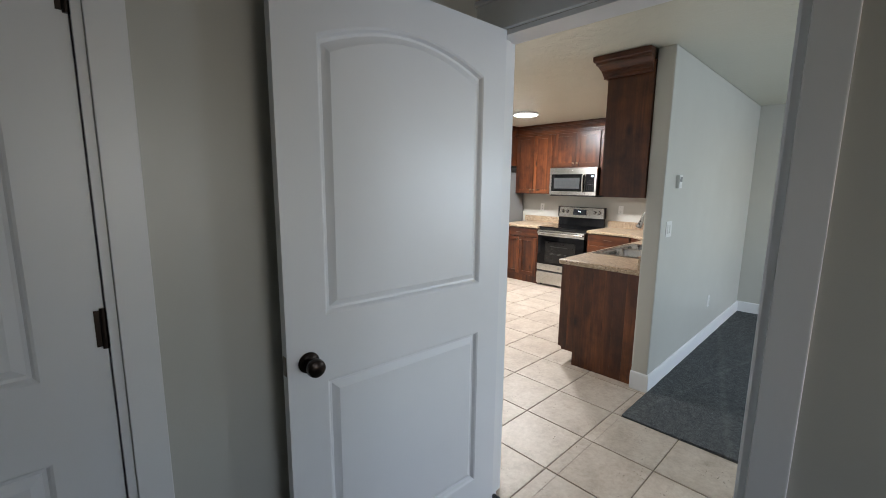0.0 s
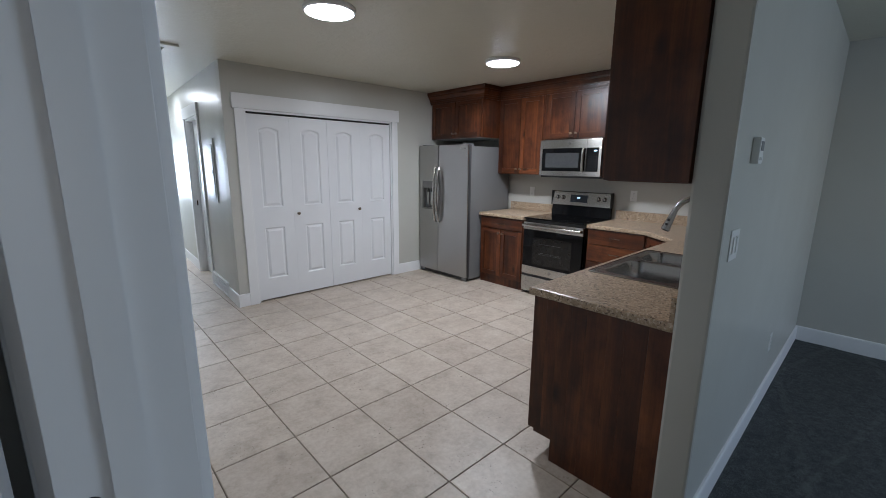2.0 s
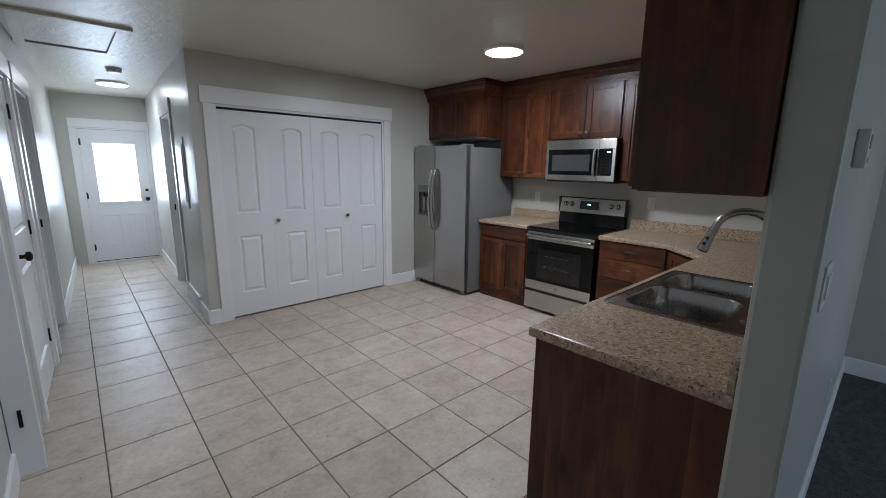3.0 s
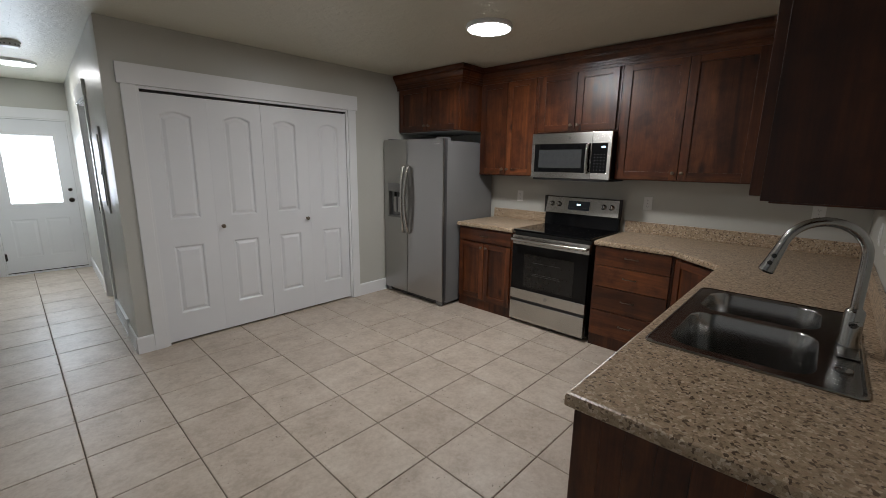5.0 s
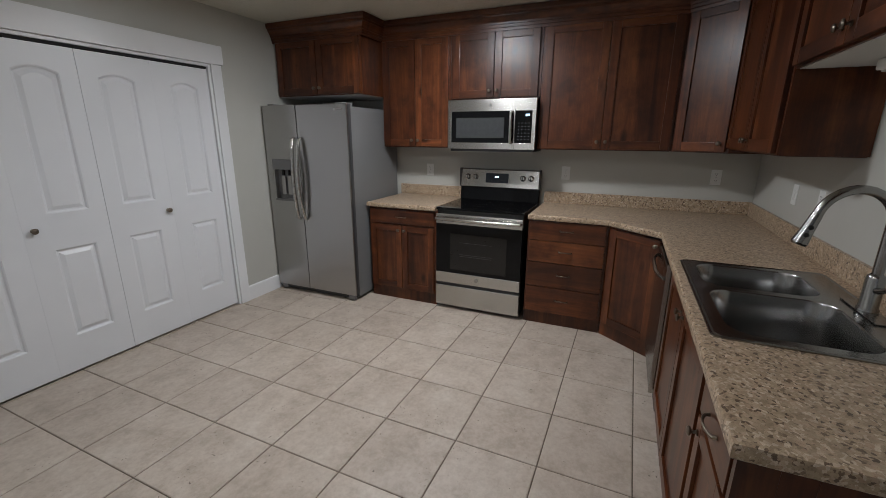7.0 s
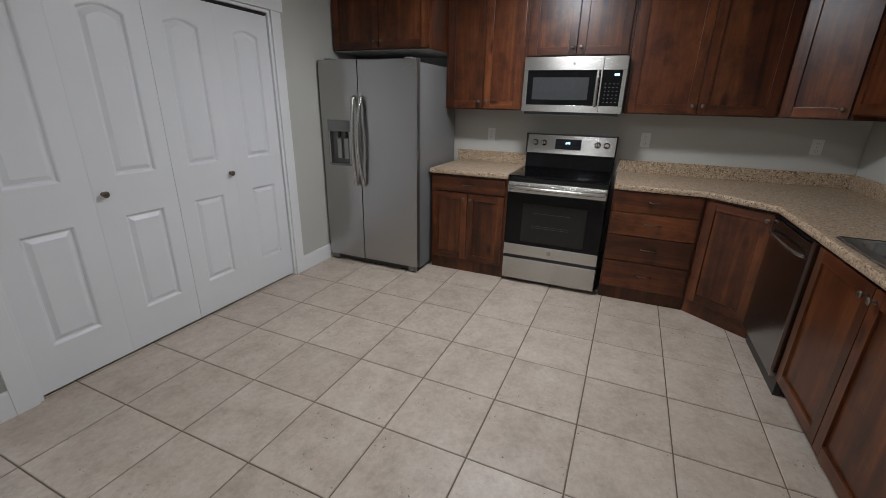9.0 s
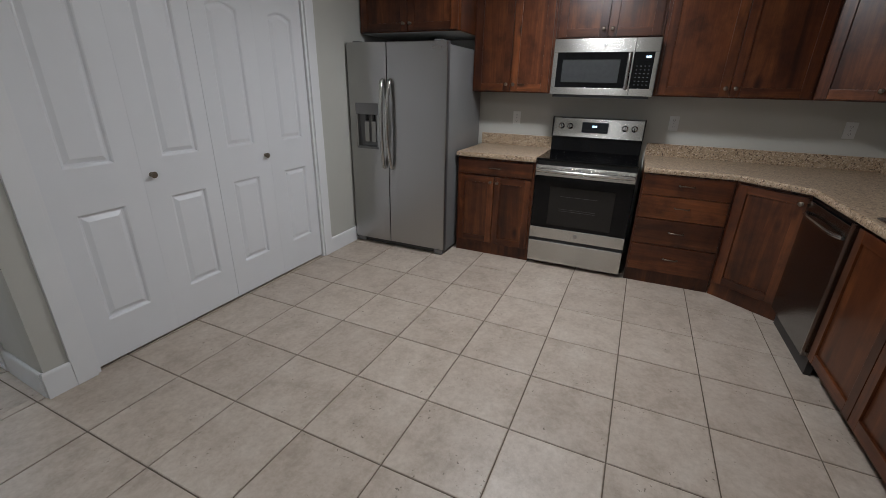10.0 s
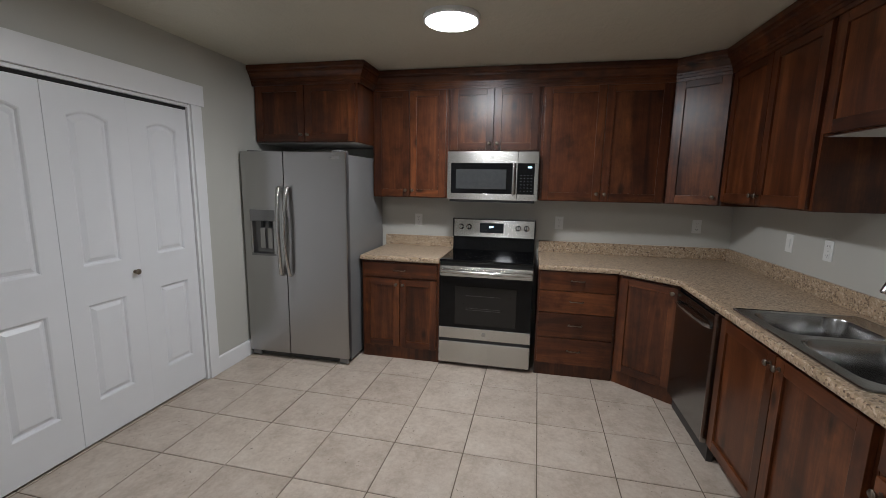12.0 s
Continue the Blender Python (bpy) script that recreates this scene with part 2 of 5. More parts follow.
BLACK_GLASS = plain("black_glass", (0.005, 0.005, 0.0055), 0.06, 0.0, 0.0, 0.22)
OVEN_WINDOW = plain("oven_window_glass", (0.014, 0.013, 0.012), 0.08, 0.0, 0.0, 0.4)
MW_WINDOW = plain("microwave_window_mesh", (0.05, 0.052, 0.054), 0.16)
BLACK_PLASTIC = plain("black_plastic", (0.02, 0.02, 0.02), 0.4)
DARK_GAP = plain("dark_gap", (0.012, 0.011, 0.010), 0.8)
BRONZE = plain("oil_rubbed_bronze", (0.035, 0.026, 0.021), 0.32, 0.85)
KNOB_METAL = plain("antique_pewter", (0.20, 0.165, 0.13), 0.3, 0.9)
KEY_GREY = plain("printed_grey", (0.22, 0.22, 0.22), 0.5)
KEY_DIM = plain("dim_key_print", (0.10, 0.10, 0.10), 0.5)
DISPLAY_GLASS = plain("slate_display_glass", (0.05, 0.06, 0.075), 0.12)
EDGE_GREY = plain("dark_grey_edge", (0.055, 0.055, 0.056), 0.4)
RACK = plain("dim_rack", (0.06, 0.06, 0.06), 0.3)
SLOT = plain("socket_slot", (0.10, 0.10, 0.10), 0.6)
ROOM_WALL = painted("beige_room_paint", (0.42, 0.36, 0.30), (0.45, 0.39, 0.33), 0.6)
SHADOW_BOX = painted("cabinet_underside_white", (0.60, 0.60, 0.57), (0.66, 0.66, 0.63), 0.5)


def glowing(name, colour, strength):
    mat, nt, bsdf = material(name)
    bsdf.inputs["Base Color"].default_value = (0.8, 0.8, 0.8, 1)
    bsdf.inputs["Emission Color"].default_value = (*colour, 1)
    bsdf.inputs["Emission Strength"].default_value = strength
    return mat


LENS = glowing("lit_lamp_diffuser", (1.0, 0.98, 0.95), 20.0)
DAYLIGHT_GLASS = glowing("bright_daylight_outside", (0.94, 0.98, 1.0), 6.0)
DISPLAY = glowing("lit_display_segments", (0.55, 0.85, 1.0), 3.0)


# ---------------- mesh helpers ----------------
def box(bm, x0, x1, y0, y1, z0, z1):
    vs = [bm.verts.new((x, y, z)) for x in (x0, x1) for y in (y0, y1) for z in (z0, z1)]
    for a in ((0, 1, 3, 2), (4, 6, 7, 5), (0, 4, 5, 1), (2, 3, 7, 6), (0, 2, 6, 4), (1, 5, 7, 3)):
        bm.faces.new([vs[i] for i in a])
    return vs


def boxes(*list_of):
    bm = bmesh.new()
    for b in list_of:
        box(bm, *b)
    return bm


def finish(name, bm, mat, bevel=0.0, smooth=False):
    bmesh.ops.recalc_face_normals(bm, faces=bm.faces)
    if bevel:
        edges = [e for e in bm.edges if len(e.link_faces) == 2 and e.calc_face_angle(0) > 0.6]
        bmesh.ops.bevel(bm, geom=edges, offset=bevel, segments=2, affect="EDGES", profile=0.6, clamp_overlap=True)
    if smooth:
        for f in bm.faces:
            f.smooth = True
        for e in bm.edges:
            if len(e.link_faces) == 2 and e.calc_face_angle(0) > 0.7:
                e.smooth = False
    mesh = bpy.data.meshes.new(name)
    bm.to_mesh(mesh)
    bm.free()
    mesh.materials.append(mat)
    return mesh


def part(name, bm, mat, parent, label="", bevel=0.0, smooth=False, m=None):
    ob = new(name, finish(name, bm, mat, bevel, smooth))
    ob.parent = parent
    if m is not None:
        ob.matrix_basis = m
    if label:
        tagged(ob, label)
    return ob


def thing(name, m, label, category, group="", kind=""):
    ob = new(name)
    ob.empty_display_size = 0.1
    ob.matrix_basis = m
    return tagged(ob, label, category, group, kind)


def solid(name, bm, mat, label, category, kind="structure", bevel=0.0, smooth=False, m=None):
    ob = new(name, finish(name, bm, mat, bevel, smooth))
    if m is not None:
        ob.matrix_basis = m
    return tagged(ob, label, category, "", kind)


def lathe(profile, segments=24, axis="z"):
    """Turned shape from (radius, height) pairs; axis y points out of a front (towards -y)."""
    bm = bmesh.new()
    rings = []
    for r, h in profile:
        ring = []
        for k in range(segments):
            a = 2 * math.pi * k / segments
            c, s = r * math.cos(a), r * math.sin(a)
            ring.append(bm.verts.new((c, s, h) if axis == "z" else (c, -h, s)))
        rings.append(ring)
    for a, b in zip(rings, rings[1:]):
        for k in range(segments):
            bm.faces.new((a[k], a[(k + 1) % segments], b[(k + 1) % segments], b[k]))
    bm.faces.new(rings[0])
    bm.faces.new(rings[-1])
    return bm


def tube(points, radius, segments=12):
    """Round bar along points; radius a number or one for each point."""
    bm = bmesh.new()
    pts = [Vector(p) for p in points]
    rad = radius if isinstance(radius, (list, tuple)) else [radius] * len(pts)
    side = None
    rings = []
    for i, p in enumerate(pts):
        d = (pts[min(i + 1, len(pts) - 1)] - pts[max(i - 1, 0)]).normalized()
        if side is None:
            side = d.orthogonal().normalized()
        side = (side - d * side.dot(d)).normalized()
        up = d.cross(side)
        rings.append([bm.verts.new(p + rad[i] * (math.cos(2 * math.pi * k / segments) * side + math.sin(2 * math.pi * k / segments) * up)) for k in range(segments)])
    for a, b in zip(rings, rings[1:]):
        for k in range(segments):
            bm.faces.new((a[k], a[(k + 1) % segments], b[(k + 1) % segments], b[k]))
    bm.faces.new(rings[0])
    bm.faces.new(rings[-1])
    return bm


def offset_path(path, d, closed=False):
    """The plan line moved to its right by d, with mitred corners."""
    out = []
    n = len(path)
    for i, p in enumerate(path):
        p = Vector(p)
        before = Vector(path[i - 1]) if i > 0 or closed else None
        after = Vector(path[(i + 1) % n]) if i < n - 1 or closed else None
        normals = []
        for a, b in ((before, p), (p, after)):
            if a is not None and b is not None:
                e = (b - a).normalized()
                normals.append(Vector((e.y, -e.x)))
        if len(normals) == 1:
            out.append(p + normals[0] * d)
        else:
            m = (normals[0] + normals[1]).normalized()
            out.append(p + m * (d / max(0.3, m.dot(normals[0]))))
    return out


def sweep(path, profile, closed=False):
    """Moulding along a plan line: profile of (distance to the right, height)."""
    bm = bmesh.new()
    cols = []
    for d, z in profile:
        cols.append([bm.verts.new((p.x, p.y, z)) for p in offset_path(path, d, closed)])
    n = len(path)
    for a, b in zip(cols, cols[1:]):
        for i in range(n if closed else n - 1):
            bm.faces.new((a[i], a[(i + 1) % n], b[(i + 1) % n], b[i]))
    if not closed:
        bm.faces.new([c[0] for c in cols])
        bm.faces.new([c[-1] for c in cols])
    return bm


def flat_fill(bm, loops):
    """Triangulated flat faces inside the first loop, leaving out the others. Loops are lists of vertices."""
    edges = []
    for loop in loops:
        for a, b in zip(loop, loop[1:] + loop[:1]):
            e = bm.edges.get((a, b))
            edges.append(e or bm.edges.new((a, b)))
    bmesh.ops.triangle_fill(bm, use_beauty=True, edges=edges)


def rounded(x0, x1, z0, z1, r, n=5):
    pts = []
    for cx, cz, a0 in ((x1 - r, z1 - r, 0), (x0 + r, z1 - r, 90), (x0 + r, z0 + r, 180), (x1 - r, z0 + r, 270)):
        for k in range(n + 1):
            a = radians(a0 + 90 * k / n)
            pts.append((cx + r * math.cos(a), cz + r * math.sin(a)))
    return pts


def bridge(bm, a, b):
    n = len(a)
    for k in range(n):
        bm.faces.new((a[k], a[(k + 1) % n], b[(k + 1) % n], b[k]))


def panel_outline(x0, x1, z0, z1, arch, inset):
    x0, x1, z0, z1 = x0 + inset, x1 - inset, z0 + inset, z1 - inset
    pts = [(x0, z0), (x1, z0), (x1, z1)]
    n = 12
    if arch:
        for k in range(1, n):
            s = k / n
            pts.append((x1 + (x0 - x1) * s, z1 + arch * math.sin(math.pi * s) ** 0.9))
    pts.append((x0, z1))
    return pts


def moulded_leaf(w, h, t, panels):
    """A pressed panel door: front towards -y at y 0, panels of (x0, x1, z0, z1, arch rise) with a sunk and raised moulding, on both faces."""
    bm = bmesh.new()
    for face in (0, 1):
        def at(x, d, z):
            return bm.verts.new((x, d if face == 0 else t - d, z))
        outer = [at(0, 0, 0), at(w, 0, 0), at(w, 0, h), at(0, 0, h)]
        if face == 0:
            front = outer
        else:
            back = outer
        holes = []
        for x0, x1, z0, z1, arch in panels:
            rings = []
            for inset, depth in ((0, 0), (0.006, 0.004), (0.012, 0.015), (0.020, 0.016), (0.042, 0.003)):
                rings.append([at(x, depth, z) for x, z in panel_outline(x0, x1, z0, z1, arch, inset)])
            for a, b in zip(rings, rings[1:]):
                bridge(bm, a, b)
            bm.faces.new(rings[-1])
            holes.append(rings[0])
        flat_fill(bm, [outer] + holes)
    bridge(bm, front, back)
    return bm


def round_knob(parent, x, z, mat, size=1.0, y=0.0, name="knob", label=""):
    prof = [(0.010, 0), (0.011, 0.003), (0.006, 0.006), (0.005, 0.014), (0.009, 0.018), (0.0145, 0.021), (0.0155, 0.026), (0.012, 0.030), (0.004, 0.0315)]
    return part(name, lathe([(r * size, h * size) for r, h in prof], 18, "y"), mat, parent, label, smooth=True, m=pose(x, y, z))


def door_knob(parent, x, z, y=0.0, m=None):
    prof = [(0.032, 0), (0.033, 0.004), (0.028, 0.010), (0.013, 0.013), (0.011, 0.032), (0.015, 0.037), (0.026, 0.042), (0.0285, 0.052), (0.026, 0.062), (0.016, 0.068), (0.004, 0.070)]
    return part("door_knob", lathe(prof, 28, "y"), BRONZE, parent, "round oil-rubbed bronze knob", smooth=True, m=m if m is not None else pose(x, y, z))


def bow_pull(parent, x, z, y=0.0, half=0.048):
    pts = [(-half, 0, 0)]
    for k in range(9):
        s = -1 + k / 4
        pts.append((half * 0.96 * s, -0.012 - 0.013 * (1 - s * s), 0.002 * math.cos(3 * s)))
    pts.append((half, 0, 0))
    rad = [0.006] + [0.0034 + 0.0012 * abs(-1 + k / 4) for k in range(9)] + [0.006]
    return part("pull", tube(pts, rad, 10), KNOB_METAL, parent, "bowed pewter pull", smooth=True, m=pose(x, y, z))


def shaker_front(name, w, h, parent, x, z, rail=0.062, t=0.02, y=0.0):
    """A framed cabinet door: sunk flat panel held by two stiles and two rails; front at y - t."""
    g = 0.0015
    door = part(name, boxes((rail - 0.004, w - rail + 0.004, -t + 0.011, -0.001, rail - 0.004, h - rail + 0.004)), WOOD, parent, m=pose(x, y, z))
    for x0, x1 in ((g, rail), (w - rail, w - g)):
        part("stile", boxes((x0, x1, -t, 0, g, h - g)), WOOD, door, bevel=0.0018)
    for z0, z1 in ((g, rail), (h - rail, h - g)):
        part("rail", boxes((rail + 0.0003, w - rail - 0.0003, -t + 0.0003, 0, z0, z1)), WOOD_FLAT, door, bevel=0.0018)
    return door


def slab_front(name, w, h, parent, x, z, t=0.02, y=0.0):
    return part(name, boxes((0.0015, w - 0.0015, -t, 0, 0.0015, h - 0.0015)), WOOD_FLAT, parent, bevel=0.002, m=pose(x, y, z))


RANGE_WALL, SINK_WALL, CORNER = -90, 180, -135
# ---------------- plan ----------------
XR = 5.96            # range wall and far living-room wall
YC = 5.075           # closet wall
XE = 2.64            # hall, east wall
XW = 1.56            # hall, west wall
YE = 8.86            # hall, end wall
HALL = pose(2.60, 5.075, 0, 0, 0, -3.0) @ pose(-2.64, -5.075, 0)   # the hall runs 3 degrees off the kitchen
XB = 1.372           # bedroom wall, kitchen face
YP0, YP1 = 0.917, 1.038   # partition wall
XP = 2.965           # end of the partition
YS = -2.6            # living room, south wall
XBW = -2.0           # bedroom, west wall
PITCH, TX, TY, GAP, TILE_TURN = 0.4133, 3.770, 3.019, 0.0058, -0.7   # floor tiles
YBN = 1.16           # bedroom, north wall

# ---------------- large structure ----------------
def wall_run(name, stretches, label, m=None):
    """A wall broken by openings: one object for each stretch and each head over an opening."""
    for b in stretches:
        solid(name, boxes(b), WALL, label, "wall", m=m)


solid("subfloor", boxes((-3.0, XR + 0.2, YS - 0.2, YE + 0.2, -0.12, -0.004)), GROUT, "brown grout bed under the floor tiles", "floor")
solid("ceiling", boxes((-3.0, XR + 0.2, YS - 0.2, YE + 0.2, CEIL, CEIL + 0.12)), CEILING, "off-white knockdown textured ceiling", "ceiling")
solid("wall_range", boxes((XR, XR + 0.12, YS - 0.12, YE + 0.12, -0.1, CEIL)), WALL, "greige painted wall behind range and living room", "wall")
solid("wall_partition", boxes((XP, XR, YP0, YP1, 0, CEIL)), WALL, "greige partition wall between kitchen and living room", "wall", bevel=0.012)
CX0, CX1, CZ = 2.80, 4.61, 2.035
for name, b in (("wall_closet_west", (2.604, CX0, YC, YC + 0.115, 0, CEIL)), ("wall_closet_east", (CX1, XR, YC, YC + 0.115, 0, CEIL)), ("wall_closet_head", (CX0, CX1, YC, YC + 0.115, CZ, CEIL))):
    solid(name, boxes(b), WALL, "greige painted wall beside the closet opening", "wall")
solid("wall_closet_back", boxes((XE + 0.115, XR, YC + 0.75, YC + 0.85, 0, CEIL)), ROOM_WALL, "plain back wall inside the closet", "wall")
DE0, DE1, DZ = 6.28, 7.02, 2.05
wall_run("wall_hall_east", ((XE, XE + 0.115, YC + 0.115, DE0, 0, CEIL), (XE, XE + 0.115, DE1, YE, 0, CEIL), (XE, XE + 0.115, DE0, DE1, DZ, CEIL)), "greige hall wall with a doorway", m=HALL)
EX0, EX1, EZ = 1.78, 2.64 - 0.03, 2.0
wall_run("wall_hall_end", ((XW - 0.2, EX0, YE, YE + 0.12, 0, CEIL), (EX1, XR, YE, YE + 0.12, 0, CEIL), (EX0, EX1, YE, YE + 0.12, EZ, CEIL)), "greige end wall of the hall round the back door", m=HALL)
W3A, W3B, W4A, W4B = 4.02, 4.84, 5.16, 5.95
wall_run("wall_hall_west", ((XW - 0.115, XW, 3.60, W3A, 0, CEIL), (XW - 0.115, XW, W3B, W4A, 0, CEIL), (XW - 0.115, XW, W4B, YE, 0, CEIL),
                              (XW - 0.115, XW, W3A, W3B, DZ, CEIL), (XW - 0.115, XW, W4A, W4B, DZ, CEIL)), "greige hall wall with two doorways", m=HALL)
B0, B1, BZ = 0.070, 1.074, 2.15
W2A, W2B = 1.252, 1.960
wall_run("wall_bedroom", ((XB - 0.115, XB, YS, B0, 0, CEIL), (XB - 0.115, XB, B1, W2A, 0, CEIL), (XB - 0.115, XB, W2B, 3.52, 0, CEIL),
                            (XB - 0.115, XB, B0, B1, BZ, CEIL), (XB - 0.115, XB, W2A, W2B, DZ, CEIL)), "greige wall with the bedroom doorway")
solid("wall_step", boxes((XB - 0.115, 1.478, 3.52, 3.63, 0, CEIL)), WALL, "short greige return wall in the hall", "wall")
wall_run("wall_bedroom_north", ((XBW, -0.905, YBN, YBN + 0.11, 0, CEIL), (-0.065, XB - 0.115, YBN, YBN + 0.11, 0, CEIL), (-0.905, -0.065, YBN, YBN + 0.11, 2.05, CEIL)), "greige bedroom wall beside a closet door")
solid("wall_bedroom_west", boxes((XBW - 0.12, XBW, YS, YE, 0, CEIL)), WALL, "greige bedroom wall", "wall")
wall_run("wall_south", ((XBW, -0.1, YS - 0.12, YS, 0, CEIL), (1.1, 3.3, YS - 0.12, YS, 0, CEIL), (-0.1, 1.1, YS - 0.12, YS, 0, 0.9), (-0.1, 1.1, YS - 0.12, YS, 2.1, CEIL), (5.1, XR, YS - 0.12, YS, 0, CEIL), (3.3, 5.1, YS - 0.12, YS, 0, 0.8), (3.3, 5.1, YS - 0.12, YS, 2.1, CEIL)), "greige south wall with two window openings")
solid("wall_side_room", boxes((4.6, 4.7, YC + 0.85, YE, 0, CEIL)), ROOM_WALL, "beige wall of the room off the hall", "wall")
solid("wall_west_rooms", boxes((XBW, XW - 0.115, 4.92, 5.02, 0, CEIL), (XBW, XB - 0.115, 2.25, 2.35, 0, CEIL)), WALL, "greige cross walls of the rooms behind", "wall")

# carpets
def carpet(name, x0, x1, y0, y1, label):
    bm = bmesh.new()
    nx, ny = max(2, int((x1 - x0) / 0.05)), max(2, int((y1 - y0) / 0.05))
    grid = [[bm.verts.new((x0 + (x1 - x0) * i / nx, y0 + (y1 - y0) * j / ny, 0.010 + 0.004 * noise.noise((i * 0.33, j * 0.33, 1.7)) + 0.002 * random.random())) for j in range(ny + 1)] for i in range(nx + 1)]
    for i in range(nx):
        for j in range(ny):
            bm.faces.new((grid[i][j], grid[i + 1][j], grid[i + 1][j + 1], grid[i][j + 1]))
    rim = [g[0] for g in grid] + grid[-1][1:] + [g[-1] for g in reversed(grid[:-1])] + list(reversed(grid[0][1:-1]))
    low = [bm.verts.new((v.co.x, v.co.y, -0.004)) for v in rim]
    bridge(bm, rim, low)
    return solid(name, bm, CARPET, label, "carpet", smooth=True)


carpet("carpet_living", 2.503, XR, YS, 0.905, "slate grey cut-pile living-room carpet with vacuum marks")
carpet("carpet_bedroom", XBW, XB - 0.06, YS, YBN, "slate grey cut-pile bedroom carpet")

# baseboards: one board for each stretch of wall
BASE = ((0, 0), (0.014, 0), (0.014, 0.125), (0.011, 0.133), (0.006, 0.137), (0, 0.137))


def baseboard(path, m=None):
    """Path with the room to its right."""
    ob = solid("baseboard", sweep([Vector(p) for p in path], BASE), TRIM, "white painted flat baseboard along the wall", "baseboard", m=m)
    return ob


baseboard([(XP, YP1), (XP, YP0), (XR, YP0)])
baseboard([(XR, YP0), (XR, YS)])
baseboard([(XE, 5.48), (XE, YC + 0.01)], HALL)
baseboard([(2.604, YC + 0.01), (2.604, YC), (2.705, YC)])
baseboard([(4.705, YC), (5.13, YC)])
baseboard([(XE, YE), (XE, DE1 + 0.09)], HALL)
baseboard([(XW, W4B + 0.09), (XW, YE)], HALL)
baseboard([(XB, B1 + 0.095), (XB, W2A - 0.09)])
baseboard([(XB, W2B + 0.09), (XB, 3.5)])
baseboard([(XB, YS), (XB, B0 - 0.095)])
baseboard([(0.02, YBN), (XB - 0.115, YBN)])


def casing(name, m, w, h, width=0.09, head=0.14, ears=0.02, proud=0.018, label="white flat door casing with a wider head board", jamb=0.115, stop=True):
    """Trim round an opening of w by h: side boards, head board, jamb linings. Local front is -y, opening from x 0."""
    c = thing(name, m, label, "door casing", "", "structure")
    part("side_board", boxes((-width, -0.004, -proud, 0, 0, h + 0.004)), TRIM, c, bevel=0.002)
    part("side_board", boxes((w + 0.004, w + width, -proud, 0, 0, h + 0.004)), TRIM, c, bevel=0.002)
    part("head_board", boxes((-width - ears, w + width + ears, -proud - 0.006, 0, h + 0.005, h + head)), TRIM, c, bevel=0.002)
    part("jamb", boxes((-0.003, 0.016, -0.003, jamb + 0.003, 0, h)), TRIM, c, bevel=0.001)
    part("jamb", boxes((w - 0.016, w + 0.003, -0.003, jamb + 0.003, 0, h)), TRIM, c, bevel=0.001)
    part("head_jamb", boxes((0.0165, w - 0.0165, -0.003, jamb + 0.003, h - 0.016, h + 0.003)), TRIM, c, bevel=0.001)
    if stop:
        part("stop", boxes((0.0163, 0.028, 0.045, 0.075, 0, h - 0.0165)), TRIM, c)
        part("stop", boxes((w - 0.028, w - 0.0163, 0.045, 0.075, 0, h - 0.0165)), TRIM, c)
    return c


def hinge(parent, x, z, y=0.0, side=1, name="hinge"):
    bm = tube([(0, 0, -0.05), (0, 0, 0.05)], 0.0065, 10)
    box(bm, 0.0, 0.017 * side, 0.002, 0.005, -0.045, 0.045)
    return part(name, bm, BRONZE, parent, "dark bronze hinge", m=pose(x, y, z))


# closet with two pairs of bifold leaves
casing("trim_closet", pose(CX0, YC, 0), CX1 - CX0, CZ, 0.095, 0.148, 0.02, label="white flat closet casing with a wider head board", stop=False)
solid("closet_track", boxes((CX0 + 0.017, CX1 - 0.017, YC + 0.012, YC + 0.05, CZ - 0.032, CZ - 0.017)), DARK_GAP, "dark metal bifold track over the closet doors", "track")
LW = (CX1 - CX0 - 0.032 - 0.008) / 4
leaf_panels = [(0.115, LW - 0.105, 0.23, 0.80, 0), (0.115, LW - 0.105, 1.02, 1.83, 0.03)]
for k in range(2):
    d = thing("bifold_door", pose(CX0 + 0.018 + k * (2 * LW + 0.0025), YC + 0.014, 0.018), "white pressed-panel bifold closet door, closed", "door", "bifold closet doors")
    for j in range(2):
        shift = 0.022 if (k, j) in ((0, 0), (1, 0)) else -0.022
        pans = [(x0 - shift * 0.5, x1 - shift * 0.5, z0, z1, a) for x0, x1, z0, z1, a in leaf_panels]
        leaf = part("leaf", moulded_leaf(LW - 0.0006, CZ - 0.055, 0.034, pans), DOOR_PAINT, d, m=pose(j * LW, 0, 0))
    round_knob(d, LW + 0.045 if k == 0 else LW - 0.045, 0.935, KNOB_METAL, 1.15, label="round pewter knob")


# doors of the hall and the bedroom
def room_door(name, m, w, h, knob_x, hinge_x, label, arch=0.06, hinges=(0.25, 1.05, 1.82), knob_z=0.96, t=0.035):
    d = thing(name, m, label, "door", "", "structure")
    pan = [(0.125, w - 0.125, 0.215, 0.895 * h / 2.1 + 0.0, 0), (0.125, w - 0.125, 1.105 * h / 2.1, h - 0.195, arch)]
    part("leaf", moulded_leaf(w, h, t, pan), DOOR_PAINT, d)
    door_knob(d, knob_x, knob_z)
    door_knob(d, knob_x, knob_z, m=pose(knob_x, t, knob_z, 0, 0, 180))
    for z in hinges:
        hinge(d, hinge_x, z, -0.004, -1 if hinge_x > w / 2 else 1)
    return d


